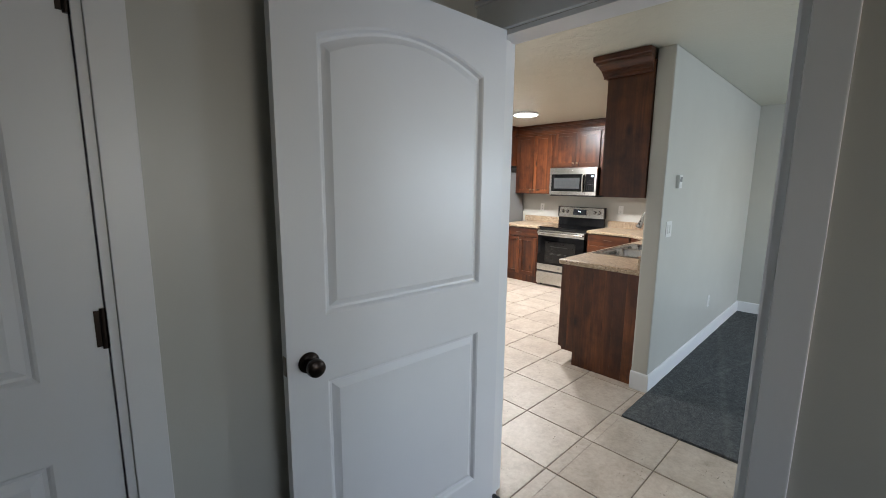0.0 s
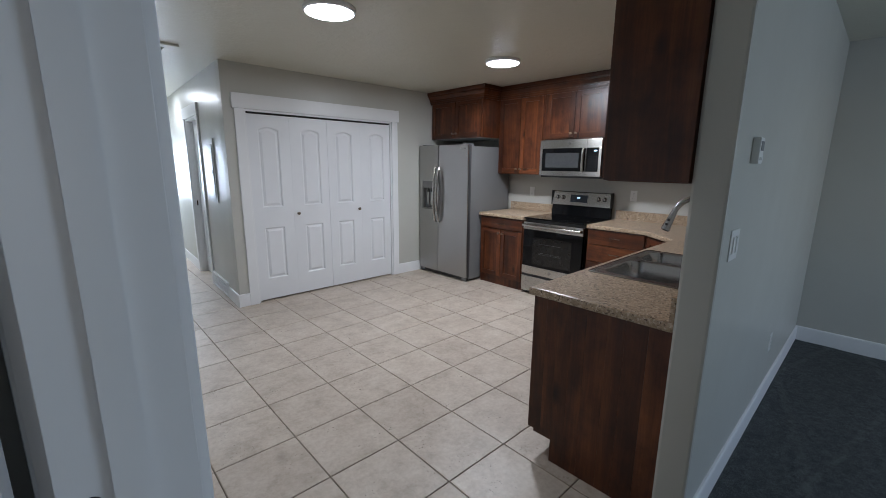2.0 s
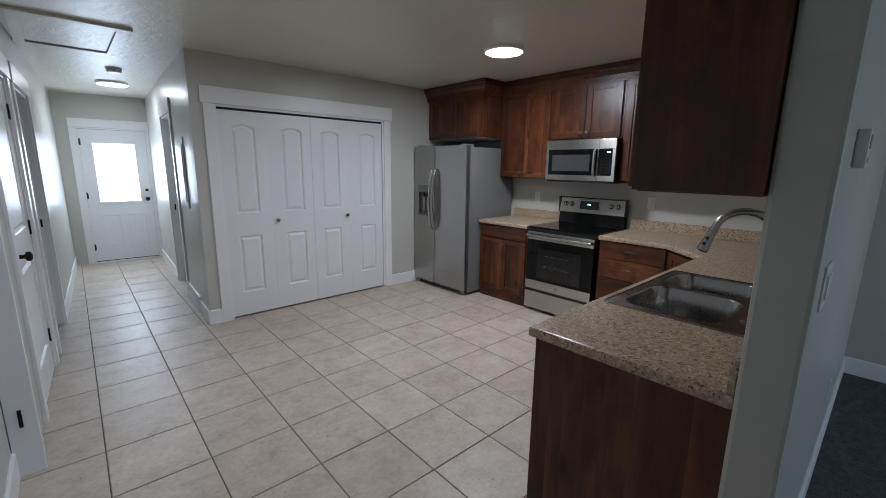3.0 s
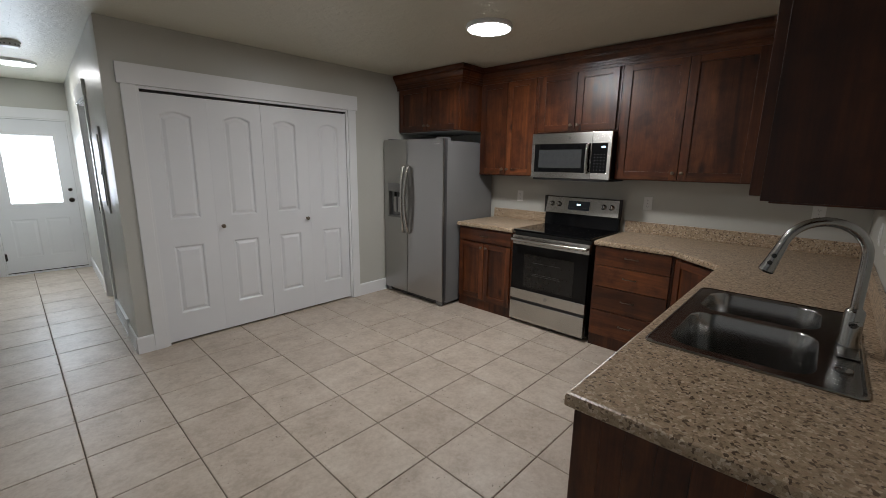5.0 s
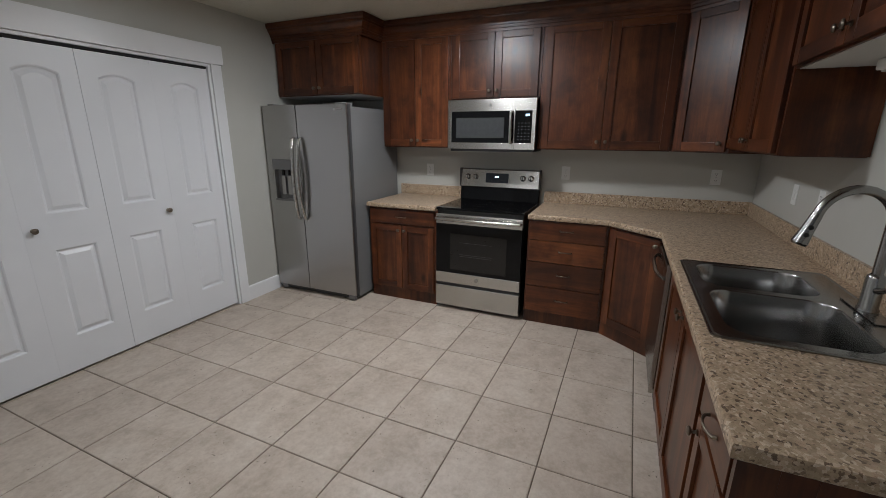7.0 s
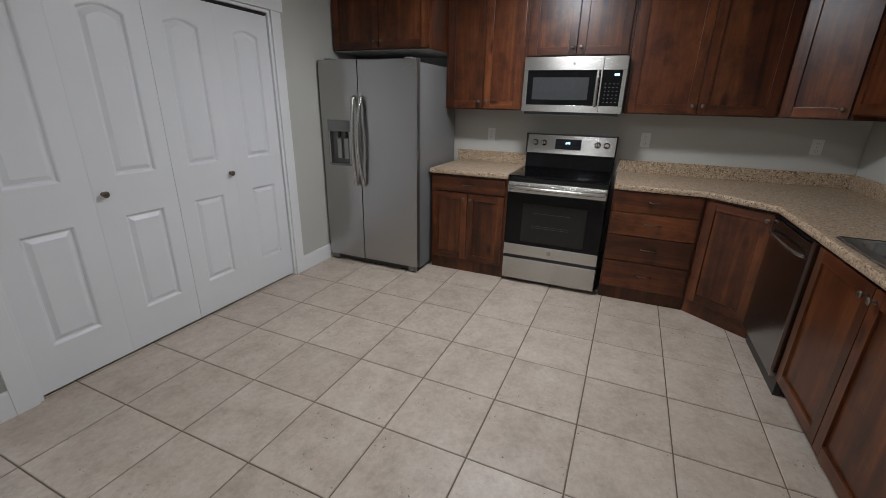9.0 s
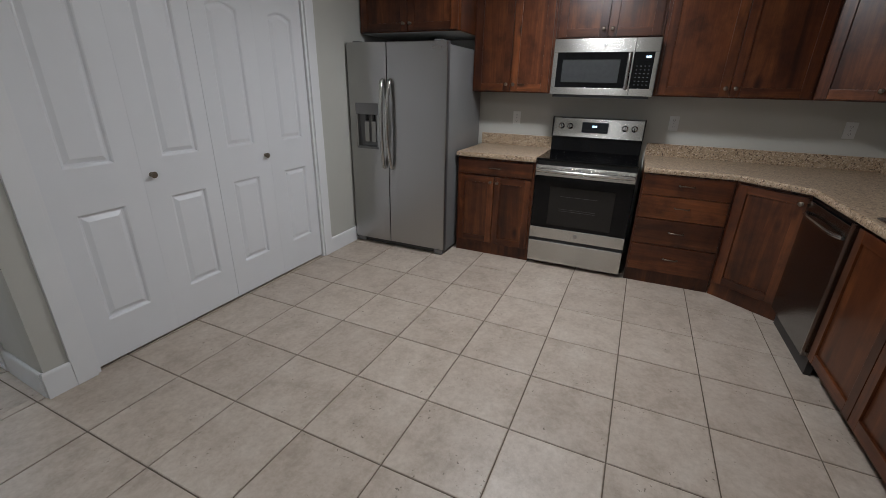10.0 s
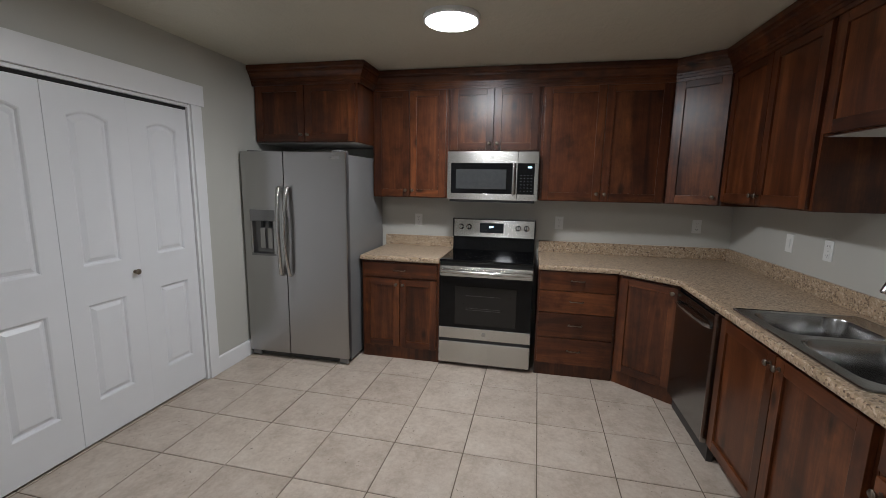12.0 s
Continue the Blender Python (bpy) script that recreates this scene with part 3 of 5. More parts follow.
def rounded_plate(w, h, r, t):
    """Plate from x 0 to w, y 0 to t, with its two far corners rounded."""
    rim = [(0, -h / 2)]
    for cz, a0 in ((-h / 2 + r, -90), (h / 2 - r, 0)):
        rim += [(w - r + r * math.cos(radians(a0 + 15 * k)), cz + r * math.sin(radians(a0 + 15 * k))) for k in range(7)]
    rim += [(0, h / 2)]
    bm = bmesh.new()
    a = [bm.verts.new((x, 0, z)) for x, z in rim]
    b = [bm.verts.new((x, t, z)) for x, z in rim]
    bridge(bm, a, b)
    bm.faces.new(a)
    bm.faces.new(b)
    return bm


# bedroom doorway, its casing towards the kitchen and towards the bedroom
casing("trim_bedroom_kitchen_side", pose(XB, B0, 0, 0, 0, 90), B1 - B0, BZ, 0.085, 0.135, 0.015, label="white casing of the bedroom doorway")
cb = thing("trim_bedroom_inner_side", pose(XB - 0.115, B1, 0, 0, 0, -90), "white inner casing of the bedroom doorway", "door casing", "", "structure")
for x0, x1 in ((-0.095, -0.005), (B1 - B0 + 0.005, B1 - B0 + 0.095)):
    part("side_board", boxes((x0, x1, -0.018, 0, 0, BZ + 0.004)), TRIM, cb, bevel=0.004)
part("head_board", boxes((-0.11, B1 - B0 + 0.11, -0.022, 0, BZ + 0.005, BZ + 0.12)), TRIM, cb, bevel=0.004)
part("head_cap", boxes((-0.12, B1 - B0 + 0.12, -0.034, 0, BZ + 0.1205, BZ + 0.14)), TRIM, cb, bevel=0.004)
door_bed = room_door("door_bedroom", pose(0.302, 1.043, 0.012, 0, 0, -3.0), 0.93, 2.13, 0.065, 0.9, "white two-panel arched bedroom door standing open", hinges=(), knob_z=0.985, arch=0.075)
part("latch_plate", boxes((-0.0015, 0.001, 0.006, 0.029, 0.955, 1.015)), KNOB_METAL, door_bed, "small metal latch plate")
for z in (0.27, 1.135, 1.92):
    solid("hinge", rounded_plate(0.034, 0.09, 0.012, 0.0032), BRONZE, "dark bronze hinge leaf on the bedroom jamb", "hinge", "", m=pose(XB - 0.1178, B1 - 0.0192, z))
st = solid("strike_plate", boxes((XB - 0.075, XB - 0.045, B0 + 0.0155, B0 + 0.018, 0.96, 1.03)), KNOB_METAL, "small dark strike plate set in the jamb", "strike plate", "")

# closet door in the bedroom
casing("trim_bedroom_closet", pose(-0.905, YBN, 0), 0.84, 2.05, 0.08, 0.13, label="white casing of the bedroom closet door")
room_door("door_bedroom_closet", pose(-0.885, YBN + 0.012, 0.012), 0.80, 2.03, 0.07, 0.797, "white two-panel closet door, closed", hinges=(0.26, 1.17, 1.93))

# hall west side: ajar door, closed closet door, open doorway
casing("trim_hall_first", pose(XB, W2A, 0, 0, 0, 90), W2B - W2A, DZ, label="white casing of the first hall door")
room_door("door_hall_first", pose(XB + 0.004, W2A + 0.018, 0.012, 0, 0, 89), 0.67, 2.03, 0.605, 0.004, "white two-panel hall door standing slightly ajar")
casing("trim_hall_closet", HALL @ pose(XW, W3A, 0, 0, 0, 90), W3B - W3A, DZ, label="white casing of the hall closet door")
room_door("door_hall_closet", HALL @ pose(XW - 0.006, W3A + 0.017, 0.012, 0, 0, 90), W3B - W3A - 0.036, 2.03, 0.07, W3B - W3A - 0.037, "white two-panel hall closet door, closed")
casing("trim_hall_doorway", HALL @ pose(XW, W4A, 0, 0, 0, 90), W4B - W4A, DZ, label="white casing of an open hall doorway")
solid("strike_plate", boxes((XW - 0.06, XW - 0.03, W4B - 0.0185, W4B - 0.0155, 0.93, 1.0)), BRONZE, "dark bronze strike plate set in the jamb", "strike plate", "", m=HALL)
# white end board on the wall return
solid("trim_return", boxes((XB + 0.003, 1.482, 3.495, 3.519, 0, 2.10)), TRIM, "white board on the end of the hall wall return", "trim", bevel=0.002)
for z in (0.3, 1.06, 1.82):
    solid("hinge", boxes((XB + 0.045, XB + 0.06, 3.4895, 3.4945, z - 0.045, z + 0.045)), BRONZE, "dark bronze hinge leaf on the white board", "hinge", "", bevel=0.001)
# hall east doorway
casing("trim_hall_east", HALL @ pose(XE, DE1, 0, 0, 0, -90), DE1 - DE0, DZ, label="white casing of the east hall doorway")
solid("strike_plate", boxes((XE + 0.03, XE + 0.06, DE1 - 0.0185, DE1 - 0.0155, 0.93, 1.0)), BRONZE, "dark bronze strike plate in the hall jamb", "strike plate", "", m=HALL)

# added leaf: keeps the open doorway pale instead of the dark room behind
room_door("filler_leaf_hall_east", HALL @ pose(XE + 0.078, DE1 - 0.018, 0.012, 0, 0, -90), DE1 - DE0 - 0.036, 2.03, DE1 - DE0 - 0.105, 0.004, "white two-panel leaf added to brighten the open east hall doorway", hinges=())

# back door with a large pane
casing("trim_back_door", HALL @ pose(EX0, YE, 0), EX1 - EX0, EZ, 0.075, 0.125, 0.0, label="white casing of the back door")
bd = thing("door_back", HALL @ pose(EX0 + 0.017, YE + 0.012, 0.02), "white panelled back door with a bright half-lite pane", "door", "", "structure")
BW, BH = EX1 - EX0 - 0.034, EZ - 0.038
GX0, GX1, GZ0, GZ1 = 0.15, BW - 0.15, 0.905, 1.765
bm = bmesh.new()
outer = [bm.verts.new(p) for p in ((0, 0, 0), (BW, 0, 0), (BW, 0, BH), (0, 0, BH))]
hole = [bm.verts.new(p) for p in ((GX0, 0, GZ0), (GX1, 0, GZ0), (GX1, 0, GZ1), (GX0, 0, GZ1))]
holes = [hole]
for px0, px1 in ((0.11, BW / 2 - 0.035), (BW / 2 + 0.035, BW - 0.11)):
    rings = []
    for inset, depth in ((0, 0), (0.012, 0.005), (0.022, 0.005), (0.045, 0.001)):
        rings.append([bm.verts.new((x, depth, z)) for x, z in panel_outline(px0, px1, 0.2, 0.70, 0, inset)])
    for a, b in zip(rings, rings[1:]):
        bridge(bm, a, b)
    bm.faces.new(rings[-1])
    holes.append(rings[0])
flat_fill(bm, [outer] + holes)
back_outer = [bm.verts.new((v.co.x, 0.044, v.co.z)) for v in outer]
back_hole = [bm.verts.new((v.co.x, 0.044, v.co.z)) for v in hole]
bridge(bm, outer, back_outer)
bridge(bm, hole, back_hole)
flat_fill(bm, [back_outer, back_hole])
part("leaf", bm, DOOR_PAINT, bd)
bm = boxes((GX0 - 0.03, GX0, -0.012, 0, GZ0 - 0.03, GZ1 + 0.03), (GX1, GX1 + 0.03, -0.012, 0, GZ0 - 0.03, GZ1 + 0.03), (GX0, GX1, -0.012, 0, GZ0 - 0.03, GZ0), (GX0, GX1, -0.012, 0, GZ1, GZ1 + 0.03))
part("pane_frame", bm, TRIM, bd)
part("pane", boxes((GX0, GX1, 0.018, 0.024, GZ0, GZ1)), DAYLIGHT_GLASS, bd, "glass pane washed out by daylight")
for z, s in ((0.93, 1.0), (1.07, 0.75)):
    part("door_knob" if s == 1 else "deadbolt", lathe([(0.03 * s, 0), (0.031 * s, 0.006), (0.014, 0.012), (0.014, 0.03), (0.027 * s, 0.04), (0.027 * s, 0.055), (0.01, 0.06)], 20, "y"), BRONZE, bd, "dark bronze", smooth=True, m=pose(BW - 0.06, 0, z))
for z in (0.22, 1.0, 1.78):
    hinge(bd, 0.004, z, -0.004, 1)
# shade in the gap between leaf and jamb, put in as dark strips
part("leaf_gap_shade", boxes((-0.0055, -0.0008, -0.003, 0.02, 0.0, BH), (BW + 0.0008, BW + 0.0055, -0.003, 0.02, 0.0, BH), (0.0, BW, -0.003, 0.02, BH + 0.0008, BH + 0.006)), DARK_GAP, bd, "thin dark strips for the shaded gap round the leaf")
# dark strip standing in for the shade under the door
part("foot_gap_shade", boxes((0.0, BW, -0.016, -0.0125, 0.0, 0.010)), DARK_GAP, bd, "dark strip for the shaded gap under the door")
part("sweep", boxes((0.0, BW, -0.012, -0.001, 0.0, 0.03)), TRIM, bd, "white door sweep")
solid("threshold", boxes((EX0, EX1, YE - 0.03, YE + 0.11, -0.002, 0.019)), TRIM, "white metal threshold under the back door", "threshold", bevel=0.003, m=HALL)

# ---------------- kitchen cabinets ----------------
UF = 5.655   # upper fronts, range wall
US = 1.355   # upper fronts, sink wall
UB = 1.395   # underside
UT = 2.40
BF = 5.32    # base fronts, range wall
BS = 1.665   # base fronts, sink wall
BTOP = 0.873


def upper_cabinet(m, w, z0, depth, doors, label, knobs="middle", z1=UT, under=WOOD, name="wall_cabinet"):
    """Carcass behind y 0 with framed doors in front."""
    c = thing(name, m, label, "cabinet", "wall cabinets")
    part("body", boxes((0.0005, w - 0.0005, 0.0, depth, z0 + 0.004, z1)), WOOD, c, bevel=0.001)
    part("underside", boxes((0.012, w - 0.012, 0.012, depth - 0.004, z0, z0 + 0.0035)), under, c)
    gap = 0.018
    dw = (w - 2 * gap) / doors
    top = z1 - 0.075
    for k in range(doors):
        d = shaker_front("door", dw - 0.003, top - z0 - 0.012, c, gap + k * dw + 0.0015, z0 + 0.010)
        kx = 0.03
        if (doors == 2 and k == 0) or (doors == 1 and knobs == "right"):
            kx = dw - 0.033
        round_knob(d, kx, 0.055, KNOB_METAL, 0.95, -0.02)
    return c


FC = 5.33
upper_cabinet(pose(FC, YC - 0.004, 0, 0, 0, RANGE_WALL), YC - 0.004 - 4.125, 1.845, XR - FC - 0.002, 2, "dark-stained alder cabinet above the refrigerator", under=SHADOW_BOX)
upper_cabinet(pose(UF, 4.122, 0, 0, 0, RANGE_WALL), 4.122 - 3.432, UB, XR - UF - 0.002, 2, "dark-stained alder two-door wall cabinet")
upper_cabinet(pose(UF, 3.43, 0, 0, 0, RANGE_WALL), 0.775, 1.80, XR - UF - 0.002, 2, "short dark-stained alder cabinet above the microwave")
upper_cabinet(pose(UF, 2.653, 0, 0, 0, RANGE_WALL), 2.653 - 1.667, UB, XR - UF - 0.002, 2, "wide dark-stained alder two-door wall cabinet")
# corner unit
DU0, DU1 = Vector((UF, 1.665)), Vector((5.42, US))
dl = (DU1 - DU0).length
ang = math.degrees(math.atan2(DU1.y - DU0.y, DU1.x - DU0.x))
cc = thing("corner_wall_cabinet", pose(DU0.x, DU0.y, 0, 0, 0, ang), "dark-stained alder corner wall cabinet with one door", "cabinet", "wall cabinets")
inv = pose(DU0.x, DU0.y, 0, 0, 0, ang).inverted()
bm = bmesh.new()
plan = [(UF, 1.665), (5.42, US), (5.42, YP1 + 0.002), (XR - 0.002, YP1 + 0.002), (XR - 0.002, 1.665)]
lo = [bm.verts.new(inv @ Vector((x, y, UB + 0.001))) for x, y in plan]
hi = [bm.verts.new(inv @ Vector((x, y, UT))) for x, y in plan]
bridge(bm, lo, hi)
bm.faces.new(lo)
bm.faces.new(hi)
part("body", bm, WOOD, cc)
d = shaker_front("door", dl - 0.03, UT - 0.075 - UB - 0.012, cc, 0.015, UB + 0.010)
round_knob(d, dl - 0.065, 0.055, KNOB_METAL, 0.95, -0.02)
SB = 1.42
upper_cabinet(pose(5.418, US, 0, 0, 0, SINK_WALL), 5.418 - 4.412, SB, US - YP1 - 0.002, 2, "dark-stained alder wall cabinet beside the corner")
upper_cabinet(pose(4.41, US, 0, 0, 0, SINK_WALL), 4.41 - 3.432, 1.775, US - YP1 - 0.002, 2, "short dark-stained alder cabinet above the sink", under=SHADOW_BOX)
upper_cabinet(pose(3.43, US, 0, 0, 0, SINK_WALL), 3.43 - 2.945, 1.45, US - YP1 - 0.002, 1, "dark-stained alder wall cabinet at the partition's end", knobs="left")
sl = thing("sink_light", pose(3.92, 1.12, 1.755), "white under-cabinet light bar above the sink", "lamp")
part("housing", boxes((-0.3, 0.3, -0.05, 0.05, -0.018, 0.0195)), WHITE_PLASTIC, sl, bevel=0.006)
part("diffuser", boxes((-0.28, 0.28, -0.04, 0.04, -0.026, -0.0185)), SHADOW_BOX, sl, bevel=0.003)

CROWN = ((0, 2.310), (0.008, 2.310), (0.010, 2.330), (0.016, 2.333), (0.017, 2.352), (0.023, 2.354), (0.024, 2.368), (0.032, 2.376), (0.040, 2.392), (0.047, 2.402), (0.054, 2.406), (0.055, 2.420), (0.064, 2.424), (0.070, 2.432), (0.071, 2.464), (0, 2.464))
crown_path = [(FC, YC - 0.002), (FC, 4.122), (UF, 4.122), (UF, 1.665), (5.42, US), (2.944, US), (2.944, YP1 + 0.002)]
solid("crown_moulding", sweep([Vector(p) for p in crown_path], tuple((d + 0.0215, z) for d, z in CROWN)), WOOD_DEEP, "dark-stained stepped crown moulding above the cabinets", "crown moulding", "")


def base_box(c, w, depth, z0=0.105):
    part("body", boxes((0.0005, w - 0.0005, 0.0, depth, z0, BTOP)), WOOD, c, bevel=0.001)
    part("toe_kick", boxes((0.0, w, 0.012, 0.03, 0.0, z0 - 0.001)), WOOD, c)


# beside the refrigerator
bw = 4.10 - 3.418
c = thing("base_cabinet", pose(BF, 4.10, 0, 0, 0, RANGE_WALL), "dark-stained alder base cabinet with a drawer and two doors", "cabinet", "base cabinets")
base_box(c, bw, XR - BF - 0.002)
d = slab_front("drawer", bw - 0.036, 0.125, c, 0.018, 0.733)
bow_pull(d, bw / 2 - 0.018, 0.062, -0.02)
for k in range(2):
    w2 = (bw - 0.036) / 2
    d = shaker_front("door", w2 - 0.003, 0.60, c, 0.018 + k * w2 + 0.0015, 0.118, 0.055)
    round_knob(d, w2 - 0.03 if k == 0 else 0.03, 0.555, KNOB_METAL, 0.95, -0.02)
# drawer stack
bw = 2.618 - 2.022
c = thing("drawer_cabinet", pose(BF, 2.618, 0, 0, 0, RANGE_WALL), "dark-stained alder cabinet with four drawers", "cabinet", "base cabinets")
base_box(c, bw, XR - BF - 0.002)
for z0, z1 in ((0.713, 0.866), (0.536, 0.711), (0.331, 0.534), (0.112, 0.329)):
    d = slab_front("drawer", bw - 0.03, z1 - z0, c, 0.015, z0)
    bow_pull(d, bw / 2 - 0.015, (z1 - z0) / 2 + 0.01, -0.02)
# corner base
D0, D1 = Vector((BF, 2.02)), Vector((5.045, BS))
dl = (D1 - D0).length
ang = math.degrees(math.atan2(D1.y - D0.y, D1.x - D0.x))
m = pose(D0.x, D0.y, 0, 0, 0, ang)
c = thing("corner_base_cabinet", m, "dark-stained alder corner base cabinet with one door", "cabinet", "base cabinets")
bm = bmesh.new()
plan = [(BF, 2.02), (5.045, BS), (5.045, YP1 + 0.002), (XR - 0.002, YP1 + 0.002), (XR - 0.002, 2.02)]
lo = [bm.verts.new(m.inverted() @ Vector((x, y, 0.105))) for x, y in plan]
hi = [bm.verts.new(m.inverted() @ Vector((x, y, BTOP))) for x, y in plan]
bridge(bm, lo, hi)
bm.faces.new(lo)
bm.faces.new(hi)
part("body", bm, WOOD, c)
part("toe_kick", boxes((-0.005, dl + 0.005, 0.012, 0.03, 0, 0.104)), WOOD, c)
d = shaker_front("door", dl - 0.05, 0.735, c, 0.025, 0.118, 0.055)
round_knob(d, dl - 0.078, 0.69, KNOB_METAL, 0.95, -0.02)

# dishwasher
DWX0, DWX1 = 4.432, 5.030
dw = thing("dishwasher", pose(DWX1, BS - 0.004, 0, 0, 0, SINK_WALL), "dark stainless dishwasher with a bar handle", "dishwasher")
w = DWX1 - DWX0
part("body", boxes((0.006, w - 0.006, 0.0, 0.56, 0.1, 0.862)), BLACK_PLASTIC, dw)
part("door_panel", boxes((0.006, w - 0.0075, -0.046, -0.001, 0.115, 0.845)), DW_STEEL, dw, bevel=0.004)
part("control_strip", boxes((0.008, w - 0.008, -0.032, -0.001, 0.847, 0.866)), BLACK_GLASS, dw, bevel=0.002)
part("edge_trim", boxes((w - 0.007, w - 0.001, -0.047, 0.0, 0.112, 0.862)), TUBE_STEEL, dw, "bright steel edge")
part("toe_kick", boxes((0.0, w, -0.004, 0.03, 0.0, 0.098)), BLACK_PLASTIC, dw, bevel=0.003)
pts = [(0.04 + (w - 0.08) * k / 12, -0.046 - 0.036 * min(1, 4 * k / 12, 4 * (12 - k) / 12) ** 0.5, 0.775) for k in range(13)]
part("handle", tube(pts, 0.011, 12), TUBE_STEEL, dw, "bowed steel handle", smooth=True)

# sink base and end unit
bw = 4.428 - 3.382
c = thing("sink_cabinet", pose(4.428, BS, 0, 0, 0, SINK_WALL), "dark-stained alder two-door sink cabinet", "cabinet", "base cabinets")
part("body", boxes((0.0005, bw - 0.0005, 0.0, 0.02, 0.105, BTOP), (0.0005, 0.02, 0.02, 0.6, 0.105, BTOP), (bw - 0.02, bw - 0.0005, 0.02, 0.6, 0.105, BTOP), (0.02, bw - 0.02, 0.02, 0.6, 0.105, 0.125)), WOOD, c)
part("toe_kick", boxes((0.0, bw, 0.075, 0.09, 0.0, 0.104)), WOOD, c)
for k in range(2):
    w2 = (bw - 0.036) / 2
    d = shaker_front("door", w2 - 0.003, 0.735, c, 0.018 + k * w2 + 0.0015, 0.118, 0.06)
    round_knob(d, w2 - 0.032 if k == 0 else 0.032, 0.69, KNOB_METAL, 0.95, -0.02)
bw = 3.38 - 3.019
c = thing("end_cabinet", pose(3.38, BS, 0, 0, 0, SINK_WALL), "dark-stained alder end cabinet with a drawer and a door", "cabinet", "base cabinets")
part("body", boxes((0.0005, bw - 0.0005, 0.0, BS - YP1 - 0.002, 0.105, BTOP)), WOOD, c)
part("toe_kick", boxes((0.0, bw, 0.11, 0.125, 0.0, 0.104)), WOOD, c)
d = slab_front("drawer", bw - 0.03, 0.125, c, 0.015, 0.733)
bow_pull(d, bw / 2 - 0.015, 0.062, -0.02)
d = shaker_front("door", bw - 0.03, 0.60, c, 0.015, 0.118, 0.055)
round_knob(d, 0.03, 0.555, KNOB_METAL, 0.95, -0.02)
ep_inv = pose(3.38, BS, 0, 0, 0, SINK_WALL).inverted()
edges_y = [YP1 + 0.001, 1.13, 1.225, 1.30, 1.40, 1.475, 1.548, 1.61, 1.685]
for y0, y1 in zip(edges_y, edges_y[1:]):
    part("board", boxes((2.9965, 3.017, y0 + 0.0002, y1 - 0.0002, 0.14 if y0 > 1.54 else 0.001, BTOP)), WOOD, c, bevel=0.0004, m=ep_inv)

# ---------------- worktops ----------------
def worktop(plan, hole, label, z0=0.8745, z1=0.915):
    """A flat top and the rolled edge round it. Plan points clockwise seen from above, so that outwards is to the left."""
    c = thing("countertop", pose(0, 0, 0), label, "countertop")
    outline = [Vector(q) for q in plan]
    bm = bmesh.new()
    rings = [[bm.verts.new((p.x, p.y, z)) for p in offset_path(outline, inset, True)] for inset, z in ((0.03, z0), (0.004, z0), (0.0, z0 + 0.005), (0.0, z1 - 0.010), (0.0025, z1 - 0.0035), (0.009, z1))]
    for p, q in zip(rings, rings[1:]):
        bridge(bm, p, q)
    part("edge", bm, LAMINATE, c, "rolled front edge", smooth=True)
    bm = bmesh.new()
    loops = [[bm.verts.new((p.x, p.y, z1)) for p in offset_path(outline, 0.009, True)]]
    if hole:
        top = [bm.verts.new((x, y, z1)) for x, y in hole]
        bridge(bm, top, [bm.verts.new((x, y, z0)) for x, y in hole])
        loops.append(top)
    flat_fill(bm, loops)
    part("top", bm, LAMINATE, c)
    return c


SX0, SX1, SY0, SY1 = 3.478, 4.372, 1.105, 1.668
worktop([(5.285, 4.108), (XR - 0.001, 4.108), (XR - 0.001, 3.418), (5.285, 3.418)], None, "speckled beige laminate countertop beside the refrigerator")
worktop([(2.974, 1.705), (5.0, 1.705), (5.285, 2.035), (5.285, 2.620), (XR - 0.001, 2.620), (XR - 0.001, YP1 + 0.001), (2.974, YP1 + 0.001)],
        [(SX0 + 0.012, SY0 + 0.012), (SX1 - 0.012, SY0 + 0.012), (SX1 - 0.012, SY1 - 0.012), (SX0 + 0.012, SY1 - 0.012)], "speckled beige laminate L-shaped countertop with a sink")
for bx in ((XR - 0.021, XR - 0.0015, 3.42, 4.107), (XR - 0.021, XR - 0.0015, YP1 + 0.022, 2.618), (2.98, XR - 0.0015, YP1 + 0.0015, YP1 + 0.021)):
    solid("backsplash", boxes((*bx, 0.9155, 1.018)), LAMINATE, "speckled beige laminate backsplash on the countertop", "backsplash", "", bevel=0.003)

# sink with two bowls
sk = thing("sink", pose(0, 0, 0), "double-bowl stainless steel drop-in sink", "sink")
bowls = [(3.530, 3.958, 1.215, 1.612), (4.000, 4.328, 1.215, 1.612)]
bm = bmesh.new()
rim = []
for inset, z in ((0, 0.9155), (0.0, 0.9195), (0.006, 0.922), (0.014, 0.920)):
    rim.append([bm.verts.new((x, y, z)) for x, y in rounded(SX0 + inset, SX1 - inset, SY0 + inset, SY1 - inset, 0.03)])
for a, b in zip(rim, rim[1:]):
    bridge(bm, a, b)
tops = []
for x0, x1, y0, y1 in bowls:
    tops.append([bm.verts.new((x, y, 0.920)) for x, y in rounded(x0, x1, y0, y1, 0.085, 8)])
flat_fill(bm, [rim[-1]] + tops)
part("rim", bm, SINK_STEEL, sk, "flat stainless sink rim")
